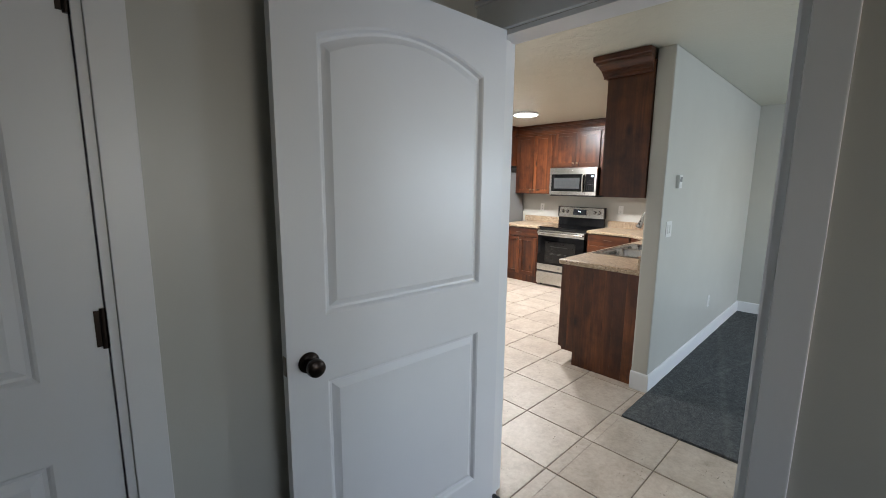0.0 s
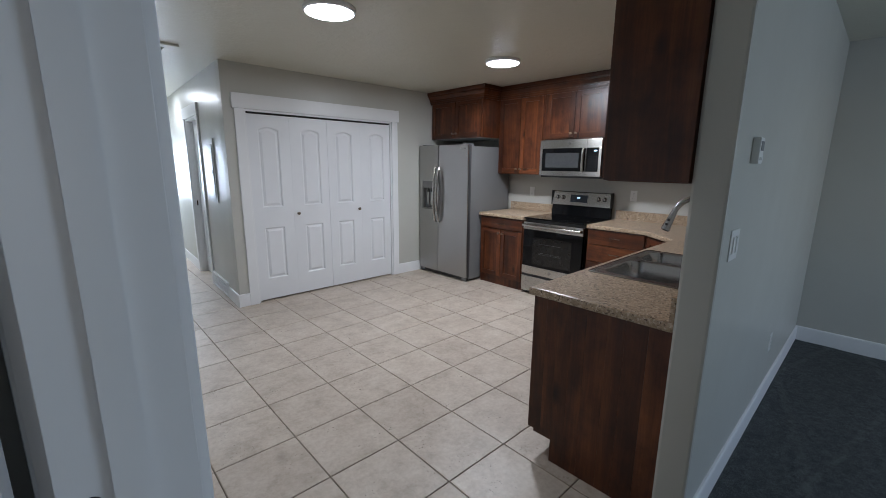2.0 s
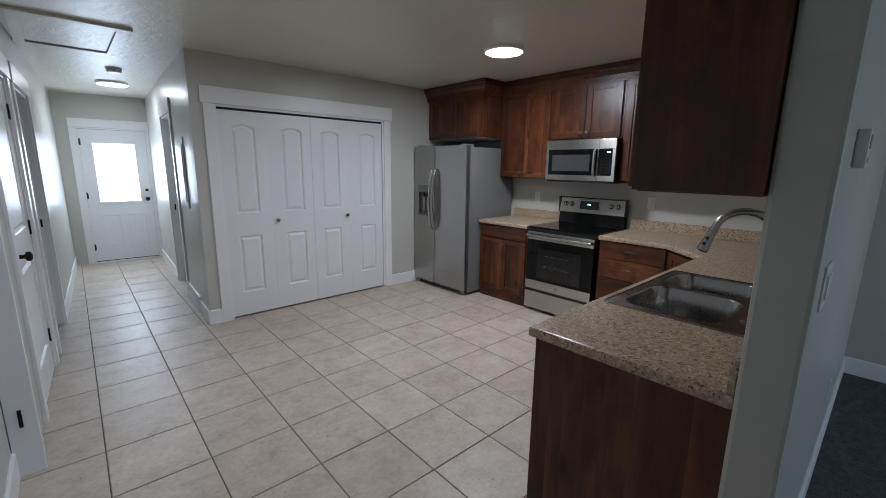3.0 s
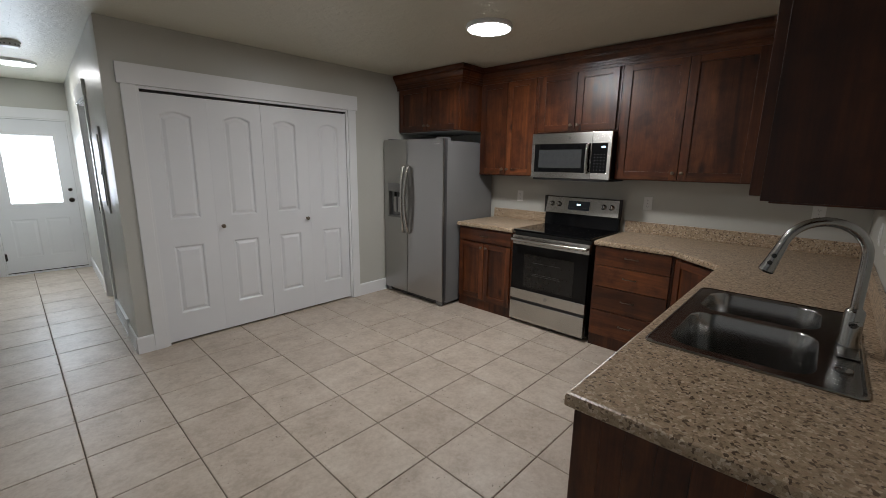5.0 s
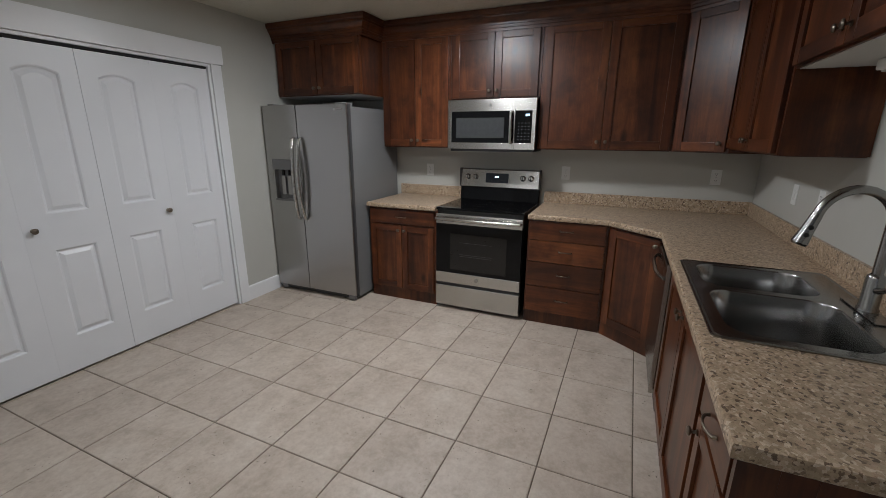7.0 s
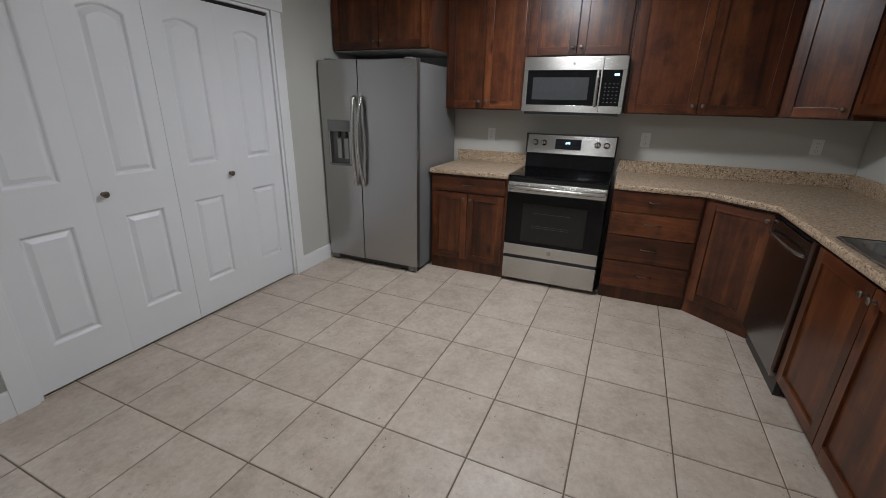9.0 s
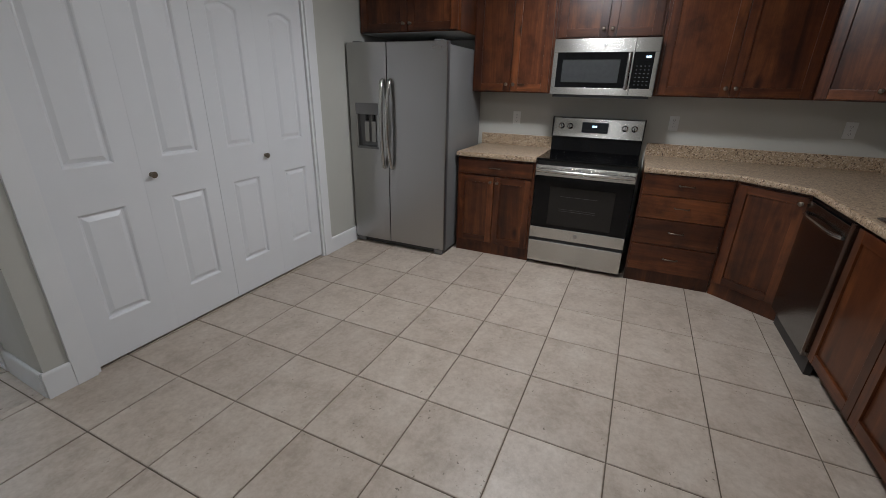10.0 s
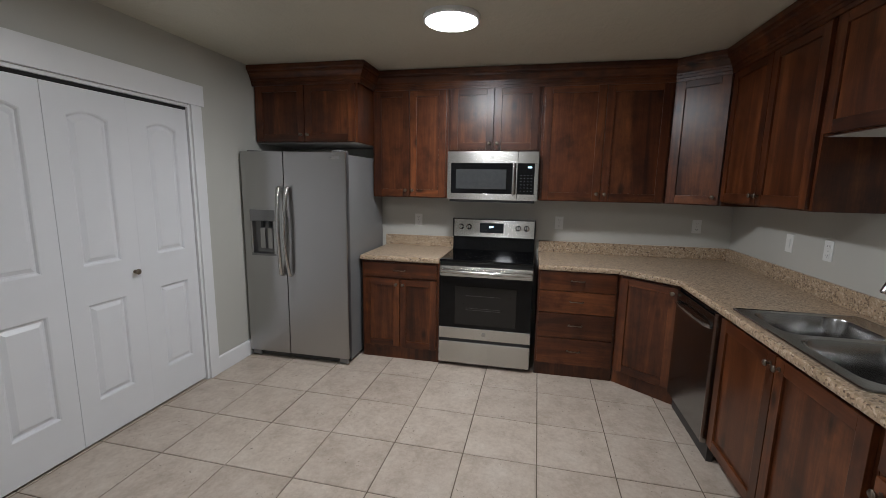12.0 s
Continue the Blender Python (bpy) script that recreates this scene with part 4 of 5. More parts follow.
for (x0, x1, y0, y1) in bowls:
    bm = bmesh.new()
    rings = []
    for inset, z, r in ((0, 0.920, 0.085), (0.004, 0.913, 0.083), (0.010, 0.80, 0.08), (0.018, 0.752, 0.075), (0.040, 0.735, 0.06), (0.13, 0.728, 0.03)):
        rings.append([bm.verts.new((x, y, z)) for x, y in rounded(x0 + inset, x1 - inset, y0 + inset, y1 - inset, r, 8)])
    for a, b in zip(rings, rings[1:]):
        bridge(bm, a, b)
    bm.faces.new(rings[-1])
    bowl = part("bowl", bm, SINK_STEEL, sk, "deep brushed steel bowl", smooth=True)
    part("drain", lathe([(0.045, 0.7285), (0.045, 0.731), (0.03, 0.730), (0.008, 0.733)], 20), NICKEL, bowl, "round drain strainer", smooth=True, m=pose((x0 + x1) / 2, (y0 + y1) / 2, 0))

FX, FY = 3.90, 1.145
fa = thing("faucet", pose(FX, FY, 0.9215), "brushed nickel gooseneck pull-down kitchen faucet", "faucet")
part("deck_plate", boxes((-0.125, 0.125, -0.028, 0.028, 0.0, 0.005)), NICKEL, fa, bevel=0.002)
part("base", lathe([(0.031, 0.005), (0.031, 0.014), (0.027, 0.019), (0.0265, 0.125), (0.023, 0.132), (0.016, 0.138)], 28), NICKEL, fa, smooth=True)
arc = [(0, 0, 0.13), (0, 0, 0.22), (0, 0, 0.31)]
R = 0.108
for k in range(1, 15):
    a = math.pi * k / 14 * 0.93
    arc.append((-0.05 * (1 - math.cos(a)) / 2, R - R * math.cos(a), 0.31 + R * math.sin(a)))
part("spout", tube(arc, 0.0155, 20), NICKEL, fa, smooth=True)
end, dirn = Vector(arc[-1]), (Vector(arc[-1]) - Vector(arc[-2])).normalized()
head = [end + dirn * s for s in (0.0, 0.012, 0.03, 0.07, 0.105, 0.112)]
hd = part("spray_head", tube(head, [0.0158, 0.0175, 0.018, 0.021, 0.025, 0.020], 20), NICKEL, fa, smooth=True)
side = Vector((-1, 0.1, 0)).normalized()
for s in (0.045, 0.072):
    p = end + dirn * s + side * 0.019
    part("button", lathe([(0.008, 0), (0.008, 0.004), (0.004, 0.006)], 12), BLACK_PLASTIC, hd, "black spray button", m=Matrix.Translation(p) @ side.to_track_quat("Z", "Y").to_matrix().to_4x4())
part("lever", tube([(-0.018, 0.0, 0.085), (-0.045, 0.0, 0.09), (-0.075, -0.004, 0.105), (-0.11, -0.01, 0.115)], [0.012, 0.011, 0.008, 0.007], 12), NICKEL, fa, smooth=True)
tagged(solid("hole_cover", lathe([(0.022, 0), (0.022, 0.004), (0.017, 0.007), (0.006, 0.008)], 20), NICKEL, "round brushed nickel sink hole cover", "hole cover", "", smooth=True, m=pose(3.66, 1.155, 0.9215)))

# ---------------- refrigerator ----------------
FF = 5.075
fr = thing("refrigerator", pose(FF, 5.05, 0, 0, 0, RANGE_WALL), "grey stainless side-by-side refrigerator with a water dispenser", "refrigerator")
W = 0.925
part("body", boxes((0.006, W - 0.006, 0.062, 0.83, 0.03, 1.735)), FRIDGE_SIDE, fr, "grey enamel case", bevel=0.004)
part("kick_grille", boxes((0.02, W - 0.02, 0.03, 0.061, 0.015, 0.052)), BLACK_PLASTIC, fr, bevel=0.002)
split = 0.385
# darkens the slit between the two doors: its shade as a black strip
part("split_shade", boxes((split - 0.0028, split + 0.0028, 0.010, 0.060, 0.060, 1.752)), DARK_GAP, fr, "dark strip for the shaded gap between the doors")
for k, (x0, x1) in enumerate(((0.0, split - 0.003), (split + 0.003, W))):
    if k == 0:
        bm = bmesh.new()
        f = [bm.verts.new((x, 0, z)) for x, z in ((x0, 0.058), (x1, 0.058), (x1, 1.755), (x0, 1.755))]
        h = [bm.verts.new((x, 0, z)) for x, z in ((0.06, 0.90), (0.29, 0.90), (0.29, 1.285), (0.06, 1.285))]
        flat_fill(bm, [f, h])
        b = [bm.verts.new((v.co.x, 0.016, v.co.z)) for v in f]
        bridge(bm, f, b)
        hb = [bm.verts.new((v.co.x, 0.055, v.co.z)) for v in h]
        bridge(bm, h, hb)
        bm.faces.new(hb)
        door = part("freezer_door", bm, FRIDGE_STEEL, fr)
        part("door_edge", boxes((x0 + 0.0015, 0.0595, 0.0165, 0.061, 0.06, 1.753), (0.2905, x1 - 0.0015, 0.0165, 0.061, 0.06, 1.753), (0.0595, 0.2905, 0.0165, 0.061, 0.06, 0.8995), (0.0595, 0.2905, 0.0165, 0.061, 1.2855, 1.753)), EDGE_GREY, door, "dark grey door edge")
        part("dispenser_panel", boxes((0.0605, 0.2895, 0.002, 0.0545, 1.19, 1.2845)), FRIDGE_SIDE, door, "dark dispenser controls", bevel=0.003)
        part("dispenser_recess", boxes((0.0605, 0.2895, 0.045, 0.0545, 0.92, 1.1895)), FRIDGE_SIDE, door, "shaded dispenser recess")
        for fx in (0.0605, 0.272):
            part("dispenser_side", boxes((fx, fx + 0.0175, 0.001, 0.045, 0.92, 1.1895)), FRIDGE_STEEL, door, bevel=0.003)
        part("drip_tray", boxes((0.0605, 0.2895, 0.0, 0.0545, 0.9005, 0.9195)), FRIDGE_SIDE, door, bevel=0.002)
        for px in (0.135, 0.205):
            part("paddle", boxes((px, px + 0.045, 0.020, 0.032, 0.96, 1.13)), FRIDGE_STEEL, door, "grey dispenser paddle", bevel=0.006)
            part("nozzle", lathe([(0.015, 1.14), (0.013, 1.1895)], 14), BLACK_PLASTIC, door, m=pose(px + 0.022, 0.028, 0))
    else:
        door = part("fridge_door", boxes((x0, x1, 0, 0.016, 0.058, 1.755)), FRIDGE_STEEL, fr, bevel=0.005)
        part("door_edge", boxes((x0 + 0.0015, x1 - 0.0015, 0.0165, 0.061, 0.06, 1.753)), EDGE_GREY, door, "dark grey door edge")
        part("badge", boxes((x1 - 0.13, x1 - 0.045, -0.002, 0.001, 1.70, 1.718)), TUBE_STEEL, door, "small bright badge")
    hx = split - 0.038 if k == 0 else split + 0.038
    pts = [(hx, 0.0, 1.475)]
    for j in range(13):
        s = j / 12
        pts.append((hx + (0.012 if k else -0.012) * math.sin(math.pi * s) * -1, -0.028 - 0.038 * math.sin(math.pi * s), 1.46 - 0.70 * s))
    pts.append((hx, 0.0, 0.745))
    part("handle", tube(pts, [0.013] + [0.016] * 13 + [0.013], 14), TUBE_STEEL, door, "long bowed steel handle", smooth=True)
for x in (0.05, W - 0.12):
    part("hinge_cover", boxes((x, x + 0.07, 0.02, 0.16, 1.7355, 1.768)), FRIDGE_SIDE, fr, bevel=0.005)
for x in (0.012, W - 0.092):
    part("corner_cap", boxes((x, x + 0.08, 0.012, 0.029, 0.012, 0.054)), FRIDGE_SIDE, fr, "grey hinge cap at the foot", bevel=0.005)
for x in (0.08, W - 0.08):
    part("roller_foot", lathe([(0.02, 0), (0.02, 0.012), (0.012, 0.014), (0.012, 0.03)], 12), BLACK_PLASTIC, fr, m=pose(x, 0.1, 0))

# ---------------- range ----------------
RF = 5.292
rg = thing("range", pose(RF, 3.413, 0, 0, 0, RANGE_WALL), "stainless electric range with a black glass cooktop", "stove")
W = 0.757
part("body", boxes((0.001, W - 0.001, 0.045, 0.635, 0.03, 0.895)), BLACK_PLASTIC, rg, bevel=0.002)
part("drawer", boxes((0.002, W - 0.002, 0.0, 0.044, 0.035, 0.222)), STEEL, rg, "brushed steel storage drawer", bevel=0.005)
part("drawer_lip", boxes((0.002, W - 0.002, 0.012, 0.044, 0.224, 0.246)), BLACK_PLASTIC, rg)
od = part("oven_door", boxes((0.002, W - 0.002, 0.004, 0.044, 0.345, 0.775)), BLACK_GLASS, rg, "black glass oven door", bevel=0.004)
part("lower_band", boxes((0.002, W - 0.002, 0.0, 0.044, 0.248, 0.344)), STEEL, od, "brushed steel band", bevel=0.004)
part("window", boxes((0.135, W - 0.125, 0.0025, 0.006, 0.375, 0.695)), OVEN_WINDOW, od, "tinted oven window")
for z in (0.50, 0.515, 0.62):
    part("rack", boxes((0.22, W - 0.25, 0.0015, 0.0035, z, z + 0.0025)), RACK, od, "faint oven rack")
part("top_band", boxes((0.002, W - 0.002, 0.002, 0.044, 0.777, 0.862)), STEEL, od, "brushed steel band", bevel=0.004)
pts = [(0.02, 0.0, 0.825)] + [(0.02 + (W - 0.04) * k / 14, -0.034 - 0.022 * math.sin(math.pi * k / 14), 0.825) for k in range(15)] + [(W - 0.02, 0.0, 0.825)]
part("handle", tube(pts, 0.0155, 14), TUBE_STEEL, od, "curved steel oven handle", smooth=True)
part("badge", lathe([(0.017, 0), (0.017, 0.003), (0.012, 0.004)], 24, "y"), NICKEL, od, "small round badge", m=pose(W / 2, 0.0, 0.298))
part("cooktop", boxes((0.0, W, 0.006, 0.60, 0.896, 0.914)), BLACK_GLASS, rg, "black glass cooktop", bevel=0.005)
bm = bmesh.new()
prof = [(0.585, 0.905), (0.600, 1.035), (0.640, 1.035), (0.640, 0.905)]
a = [bm.verts.new((0.0, y, z)) for y, z in prof]
b = [bm.verts.new((W, y, z)) for y, z in prof]
bridge(bm, a, b)
bm.faces.new(a)
bm.faces.new(b)
part("back_riser", bm, BLACK_GLASS, rg, bevel=0.004)
bm = bmesh.new()
prof = [(0.578, 1.036), (0.602, 1.195), (0.612, 1.203), (0.642, 1.203), (0.642, 1.036)]
a = [bm.verts.new((0.004, y, z)) for y, z in prof]
b = [bm.verts.new((W - 0.004, y, z)) for y, z in prof]
bridge(bm, a, b)
bm.faces.new(a)
bm.faces.new(b)
bg = part("backguard", bm, STEEL, rg, "brushed steel control panel", bevel=0.003)
tilt = -math.degrees(math.atan2(0.024, 0.159))
for side in ((-0.004, 0.004), (W - 0.004, W + 0.004)):
    part("end_cap", boxes((*side, 0.575, 0.645, 1.034, 1.206)), BLACK_PLASTIC, bg, bevel=0.003)
face = pose(0, 0.5855, 1.085, tilt)
part("display_panel", boxes((0.252, 0.470, -0.0028, 0.004, -0.008, 0.080)), DISPLAY_GLASS, bg, "slate display panel", bevel=0.002, m=face)
part("display_bezel", boxes((0.245, 0.2515, -0.004, 0.003, -0.014, 0.086), (0.4705, 0.477, -0.004, 0.003, -0.014, 0.086), (0.2515, 0.4705, -0.004, 0.003, 0.0805, 0.086), (0.2515, 0.4705, -0.004, 0.003, -0.014, -0.0085)), TUBE_STEEL, bg, "thin steel bezel", m=face)
for k, x in enumerate((0.340, 0.354, 0.367)):
    part("digit", boxes((x, x + 0.009, -0.0035, -0.0025, 0.038, 0.054)), DISPLAY, bg, "lit clock digit", m=face)
for x in (0.265, 0.285, 0.305, 0.405, 0.425, 0.445):
    part("key_mark", boxes((x, x + 0.011, -0.0033, -0.0025, 0.012, 0.016)), KEY_DIM, bg, m=face)
for x in (0.075, 0.15, 0.605, 0.68):
    kb = part("knob", lathe([(0.026, 0), (0.026, 0.006), (0.021, 0.009), (0.0195, 0.026), (0.016, 0.029)], 22, "y"), TUBE_STEEL, bg, "round steel knob", smooth=True, m=face @ pose(x, 0, 0.042))
    part("pointer", boxes((-0.0025, 0.0025, -0.0305, -0.028, -0.015, 0.015)), BLACK_PLASTIC, kb)
for x in (0.04, W - 0.04):
    for y in (0.09, 0.58):
        part("foot", lathe([(0.018, 0), (0.018, 0.01), (0.01, 0.012), (0.01, 0.03)], 12), BLACK_PLASTIC, rg, m=pose(x, y, 0))

# ---------------- microwave ----------------
mw = thing("microwave", pose(5.555, 3.415, 1.385, 0, 0, RANGE_WALL), "stainless over-range microwave with a black window", "microwave")
W, H = 0.757, 0.408
part("body", boxes((0.003, W - 0.003, 0.022, 0.402, 0.012, H)), BLACK_PLASTIC, mw, bevel=0.003)
part("vent_base", boxes((0.02, W - 0.02, 0.012, 0.39, -0.012, 0.0075)), BLACK_PLASTIC, mw)
DX = 0.588
dr = part("door_frame", boxes((0.0, DX, 0, 0.021, 0.302 + 0.012, H), (0.0, DX, 0, 0.021, 0.008, 0.060), (0.0, 0.032, 0, 0.021, 0.0605, 0.3135), (DX - 0.012, DX, 0, 0.021, 0.0605, 0.3135)), STEEL, mw, "brushed steel door frame", bevel=0.0015)
part("door_glass", boxes((0.0325, DX - 0.0125, 0.004, 0.02, 0.061, 0.313)), BLACK_GLASS, dr, "black door glass")
part("window", boxes((0.075, DX - 0.09, 0.0025, 0.004, 0.10, 0.262)), MW_WINDOW, dr, "grey perforated window")
pts = [(DX - 0.028, 0.0, 0.300)] + [(DX - 0.028, -0.028 - 0.006 * math.sin(math.pi * k / 8), 0.295 - 0.225 * k / 8) for k in range(9)] + [(DX - 0.028, 0.0, 0.065)]
part("handle", tube(pts, 0.0150, 14), TUBE_STEEL, dr, "vertical steel handle", smooth=True)
part("badge", lathe([(0.012, 0), (0.012, 0.002), (0.009, 0.003)], 20, "y"), NICKEL, dr, "small round badge", m=pose(W / 2, 0, 0.362))
cp = part("control_frame", boxes((DX + 0.002, W, 0, 0.021, 0.314, H), (DX + 0.002, W, 0, 0.021, 0.008, 0.060), (W - 0.03, W, 0, 0.021, 0.0605, 0.3135)), STEEL, mw, "brushed steel control frame", bevel=0.0015)
part("control_panel", boxes((DX + 0.002, W - 0.0305, 0.003, 0.02, 0.061, 0.3135)), BLACK_GLASS, cp, "black control panel")
for k in range(3):
    part("digit", boxes((DX + 0.085 + 0.012 * k, DX + 0.093 + 0.012 * k, 0.002, 0.003, 0.275, 0.288)), DISPLAY, cp, "lit clock digit")
for r in range(6):
    for k in range(4):
        part("key", boxes((DX + 0.026 + 0.028 * k, DX + 0.036 + 0.028 * k, 0.0022, 0.003, 0.085 + 0.026 * r, 0.090 + 0.026 * r)), KEY_DIM, cp)

# ---------------- lamps, fixtures ----------------
def disc_light(x, y, label):
    lt = thing("ceiling_light", pose(x, y, CEIL), label, "ceiling light", "flush ceiling lights")
    part("ring", lathe([(0.162, 0), (0.165, -0.010), (0.163, -0.024), (0.152, -0.030), (0.150, -0.026), (0.150, 0)], 40), TRIM, lt, "white rim", smooth=True)
    part("diffuser", lathe([(0.1495, -0.022), (0.148, -0.032), (0.13, -0.036), (0.05, -0.038), (0.001, -0.038)], 40), LENS, lt, "glowing round diffuser", smooth=True)
    return lt


for x, y, s in ((4.54, 3.20, "kitchen"), (2.72, 3.13, "kitchen"), (2.31, 7.5, "hall")):
    disc_light(x, y, "round white flush LED light lit on the %s ceiling" % s)
sd = thing("smoke_detector", pose(2.25, 6.52, CEIL), "round white smoke detector on the hall ceiling", "smoke detector")
part("base", lathe([(0.07, 0), (0.07, -0.012), (0.066, -0.014)], 28), WHITE_PLASTIC, sd, smooth=True)
part("cover", lathe([(0.062, -0.0145), (0.064, -0.03), (0.055, -0.044), (0.03, -0.048), (0.002, -0.048)], 28), WHITE_PLASTIC, sd, smooth=True)
for k in range(12):
    a = 2 * math.pi * k / 12
    part("slot", boxes((0.058, 0.0655, -0.004, 0.004, -0.032, -0.022)), SLOT, sd, m=pose(0, 0, 0, 0, 0, 30 * k))

# attic hatch
ah = thing("attic_hatch", pose(0, 0, CEIL), "white framed attic hatch in the hall ceiling", "hatch")
HX0, HX1, HY0, HY1 = 1.63, 2.14, 4.87, 5.72
for b in ((HX0 - 0.09, HX1 + 0.09, HY0 - 0.09, HY0), (HX0 - 0.09, HX1 + 0.09, HY1, HY1 + 0.09), (HX0 - 0.07, HX0, HY0 + 0.001, HY1 - 0.001), (HX1, HX1 + 0.09, HY0 + 0.001, HY1 - 0.001)):
    part("frame_board", boxes((*b, -0.02, -0.0005)), CEILING, ah, bevel=0.002)
part("lid", boxes((HX0 + 0.006, HX1 - 0.006, HY0 + 0.006, HY1 - 0.02, -0.008, -0.0005)), CEILING, ah)
part("gap", boxes((HX0 + 0.003, HX1 - 0.003, HY1 - 0.019, HY1 - 0.001, -0.004, -0.0005)), DARK_GAP, ah)

# electrical panel, floor register
ep = thing("breaker_panel", HALL @ pose(XE, 6.06, 1.07, 0, 0, -90), "grey metal breaker panel door on the hall wall", "breaker panel")
part("cover", boxes((0, 0.50, -0.012, 0.0, 0, 0.69)), PANEL_GREY, ep, bevel=0.003)
dd = part("panel_door", boxes((0.05, 0.45, -0.020, -0.0125, 0.06, 0.63)), PANEL_GREY, ep, bevel=0.003)
part("latch", boxes((0.415, 0.435, -0.024, -0.0205, 0.31, 0.36)), BLACK_PLASTIC, dd, bevel=0.002)
rv = thing("wall_register", HALL @ pose(XE, 6.20, 0.0, 0, 0, -90), "white slotted wall register at the hall floor", "vent")
part("frame", boxes((0, 0.72, -0.02, 0, 0.012, 0.03), (0, 0.72, -0.02, 0, 0.15, 0.175), (0, 0.02, -0.02, 0, 0.031, 0.149), (0.70, 0.72, -0.02, 0, 0.031, 0.149)), TRIM, rv, bevel=0.002)
part("backing", boxes((0.02, 0.70, -0.004, -0.001, 0.031, 0.149)), SLOT, rv)
for k in range(17):
    part("slat", boxes((0.04 + 0.039 * k, 0.058 + 0.039 * k, -0.016, -0.0045, 0.031, 0.149)), TRIM, rv)
for z in (0.07, 0.11):
    part("rail", boxes((0.0205, 0.6995, -0.018, -0.0165, z, z + 0.008)), TRIM, rv)


def outlet(m, label="white duplex wall outlet"):
    o = thing("wall_outlet", m, label, "outlet", "wall outlets")
    part("plate", boxes((-0.036, 0.036, -0.005, 0, -0.058, 0.058)), WHITE_PLASTIC, o, bevel=0.002)
    for z in (-0.026, 0.026):
        s = part("socket", boxes((-0.017, 0.017, -0.0075, -0.005, z - 0.014, z + 0.014)), WHITE_PLASTIC, o, bevel=0.002)
        for x in (-0.007, 0.007):
            part("slot", boxes((x - 0.0012, x + 0.0012, -0.0079, -0.0074, z - 0.003, z + 0.007)), SLOT, s)
        part("slot", boxes((-0.002, 0.002, -0.0079, -0.0074, z - 0.010, z - 0.006)), SLOT, s)
    part("screw", lathe([(0.003, 0), (0.003, 0.001), (0.001, 0.0012)], 8, "y"), KEY_GREY, o, m=pose(0, -0.005, 0))
    return o


first = outlet(pose(XR, 3.775, 1.17, 0, 0, RANGE_WALL), "white duplex outlet on the backsplash wall")
for m in (pose(XR, 2.445, 1.185, 0, 0, RANGE_WALL), pose(XR, 1.305, 1.195, 0, 0, RANGE_WALL), pose(4.764, YP1, 1.185, 0, 0, SINK_WALL)):
    copy_thing(first, m)
tagged(copy_thing(first, pose(4.52, YP0, 0.41)), "white duplex outlet low on the living-room wall")


def switch(m, gangs, label):
    o = thing("light_switch", m, label, "light switch")
    w = 0.036 + 0.023 * (gangs - 1)
    part("plate", boxes((-w, w, -0.005, 0, -0.058, 0.058)), WHITE_PLASTIC, o, bevel=0.002)
    for k in range(gangs):
        x = (k - (gangs - 1) / 2) * 0.046
        s = part("rocker_frame", boxes((x - 0.0165, x + 0.0165, -0.0065, -0.005, -0.034, 0.034)), WHITE_PLASTIC, o, bevel=0.001)
        part("rocker", boxes((x - 0.0145, x + 0.0145, -0.010, -0.0066, -0.031, 0.031)), WHITE_PLASTIC, s, bevel=0.002)
    return o


switch(pose(5.132, YP1, 1.18, 0, 0, SINK_WALL), 1, "white single rocker switch above the backsplash")
switch(pose(3.125, YP0, 1.225), 2, "white double rocker switch plate on the partition wall")
th = thing("thermostat", pose(3.225, YP0, 1.57), "small white digital thermostat on the partition wall", "thermostat")
part("case", boxes((-0.032, 0.032, -0.026, 0, -0.048, 0.048)), WHITE_PLASTIC, th, bevel=0.005)
part("screen", boxes((-0.022, 0.022, -0.0275, -0.026, 0.0, 0.034)), KEY_GREY, th, "grey display")
for x in (-0.013, 0.013):
    part("button", boxes((x - 0.008, x + 0.008, -0.029, -0.026, -0.035, -0.022)), WHITE_PLASTIC, th, bevel=0.001)

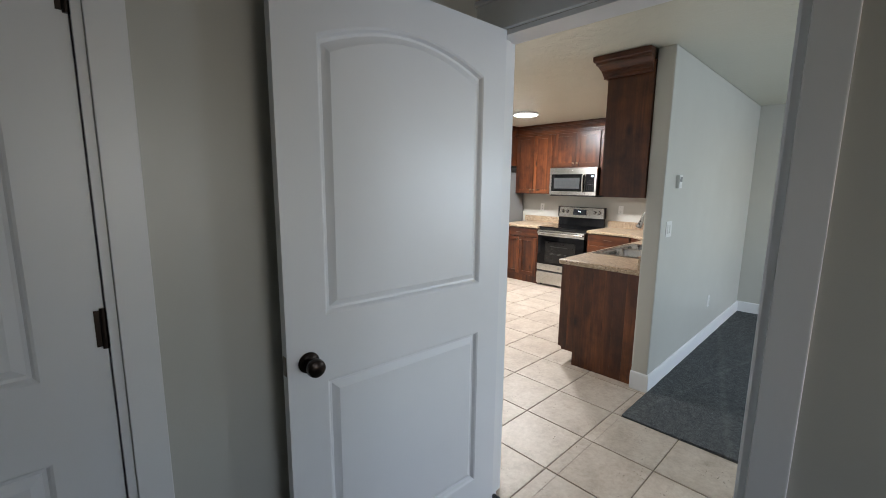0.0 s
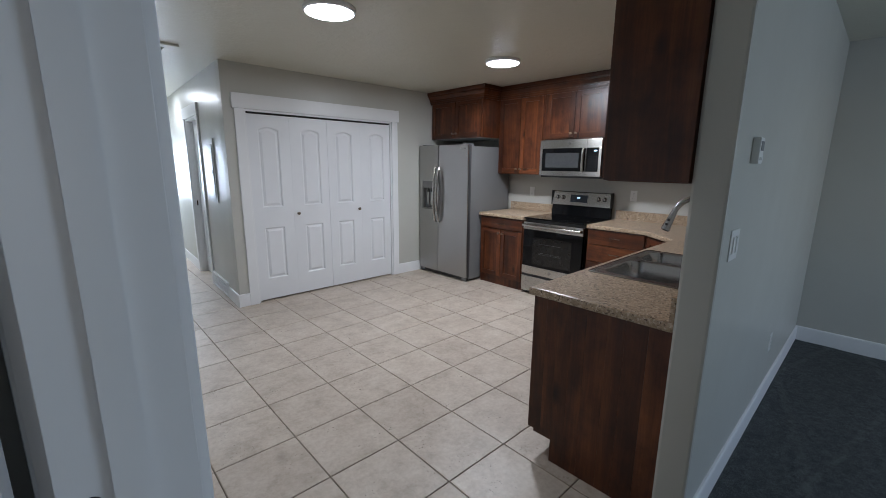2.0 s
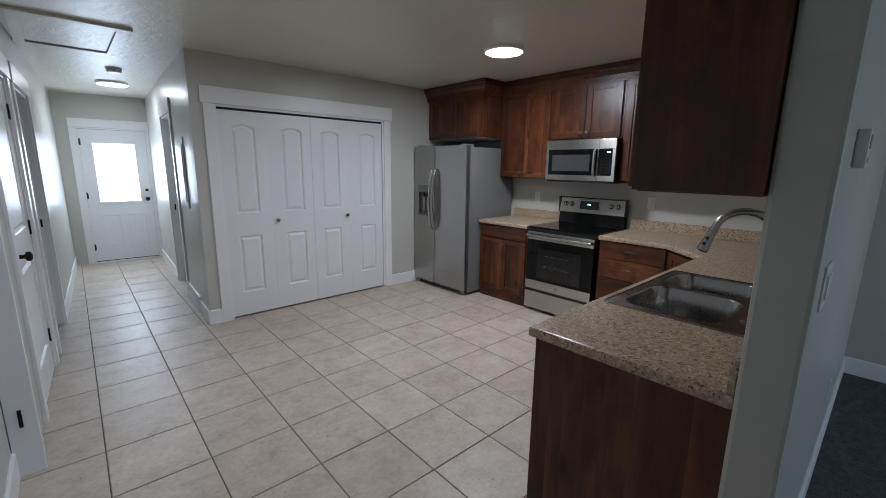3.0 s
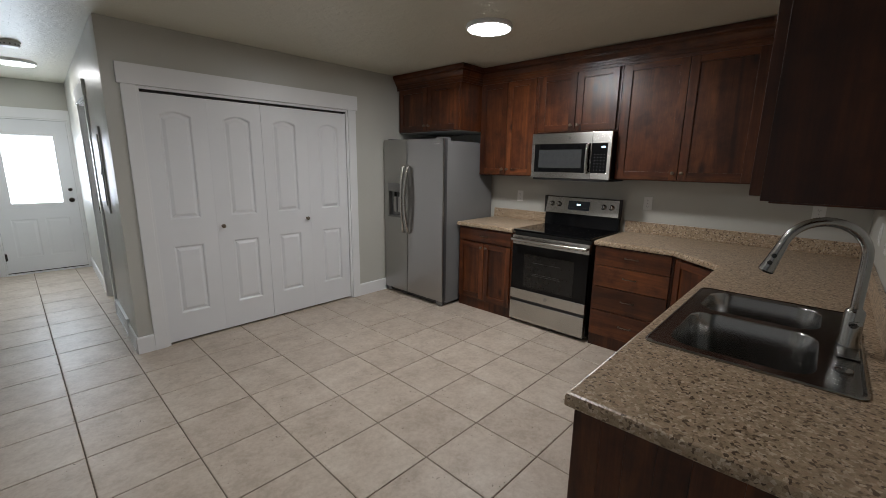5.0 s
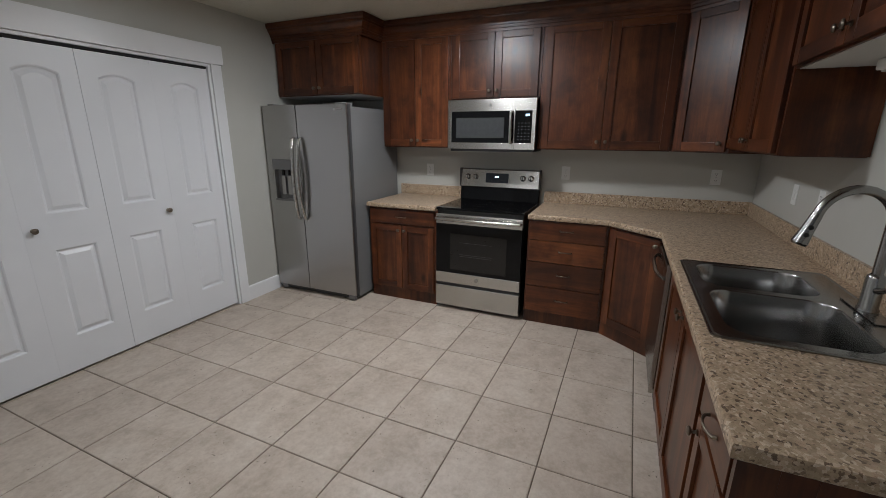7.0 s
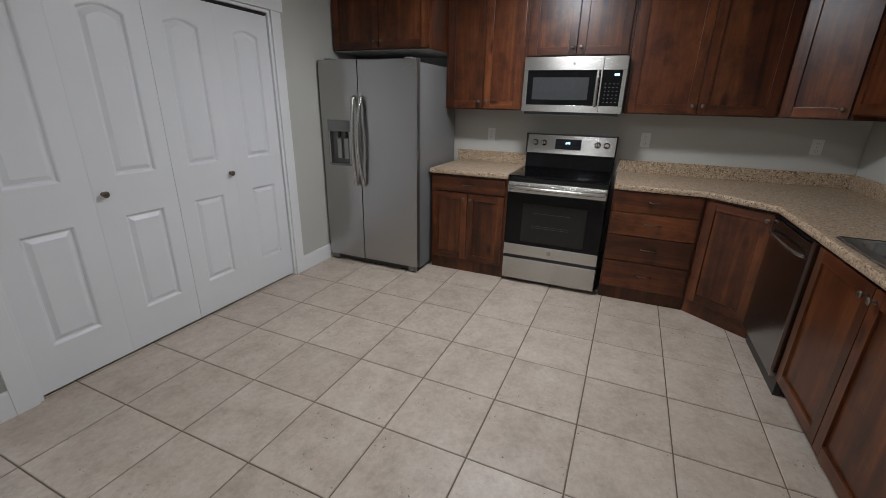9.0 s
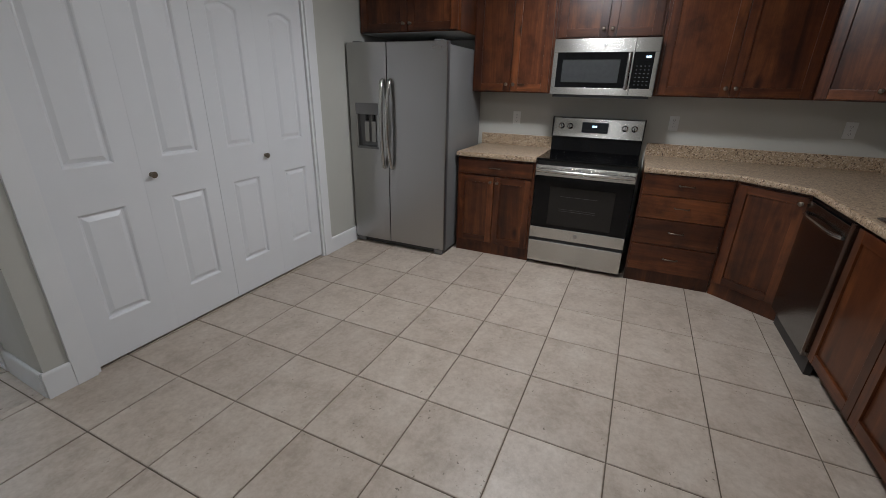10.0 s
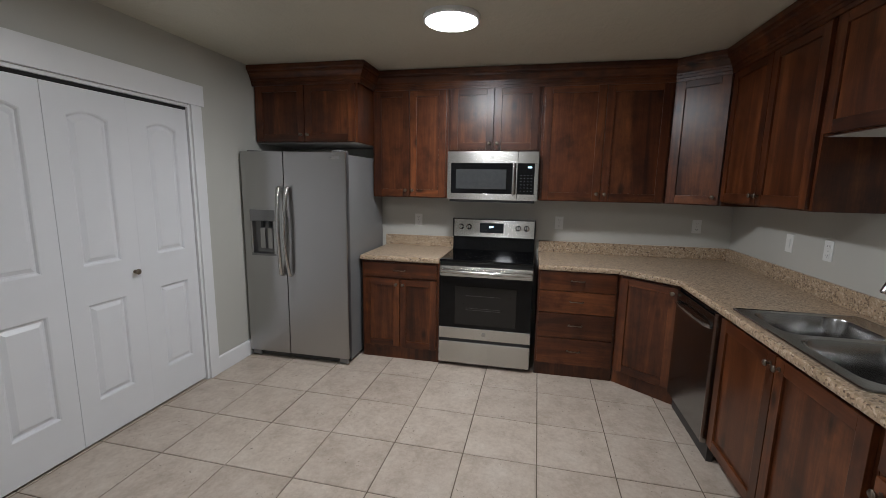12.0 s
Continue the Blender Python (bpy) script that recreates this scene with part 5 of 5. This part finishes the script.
# ---------------- floor tiles ----------------
floor = thing("floor", pose(0, 0, 0), "beige mottled ceramic floor tiles with dark grout", "floor", "", "structure")
GRID = pose(TX, TY, 0, 0, 0, TILE_TURN)     # the tiles run a little off the walls
AREAS = ((XB - 0.06, 2.500, YS, 0.905), (XB - 0.06, XR + 0.02, 0.905, 5.15), (1.40, 2.95, 5.15, YE + 0.1))


def clipped(poly, axis, limit, sign):
    """The part of a convex plan polygon on one side of a line."""
    out = []
    for p, q in zip(poly, poly[1:] + poly[:1]):
        dp, dq = sign * (p[axis] - limit), sign * (q[axis] - limit)
        if dp >= 0:
            out.append(p)
        if dp * dq < 0:
            out.append(p.lerp(q, dp / (dp - dq)))
    return out


def tile_mesh(outlines):
    bm = bmesh.new()
    for outline in outlines:
        rings = [[bm.verts.new((p.x, p.y, z)) for p in offset_path(outline, -inset, True)] for inset, z in ((0, -0.006), (0, -0.002), (0.003, 0))]
        bridge(bm, rings[0], rings[1])
        bridge(bm, rings[1], rings[2])
        bm.faces.new(rings[2])
    return finish("tile", bm, TILE)


half = (PITCH - GAP) / 2
SQUARE = [Vector(p) for p in ((-half, -half), (half, -half), (half, half), (-half, half))]
WHOLE = tile_mesh([SQUARE])
for i in range(-8, 7):
    for j in range(-14, 16):
        m = GRID @ pose((i + 0.5) * PITCH, (j + 0.5) * PITCH, 0)
        quad = [(m @ p.to_3d()).to_2d() for p in SQUARE]
        pieces = []
        for x0, x1, y0, y1 in AREAS:
            poly = quad
            for axis, limit, sign in ((0, x0, 1), (0, x1, -1), (1, y0, 1), (1, y1, -1)):
                poly = clipped(poly, axis, limit, sign)
            if len(poly) > 2:
                w = max(p.x for p in poly) - min(p.x for p in poly)
                d = max(p.y for p in poly) - min(p.y for p in poly)
                if min(w, d) > 0.025:
                    pieces.append(poly)
        if not pieces:
            continue
        back = m.inverted()
        whole = len(pieces) == 1 and pieces[0] == quad
        t = new("tile", WHOLE if whole else tile_mesh([[(back @ p.to_3d()).to_2d() for p in poly] for poly in pieces]))
        t.parent = floor
        t.matrix_basis = m @ pose(0, 0, random.uniform(-0.0006, 0.0004))
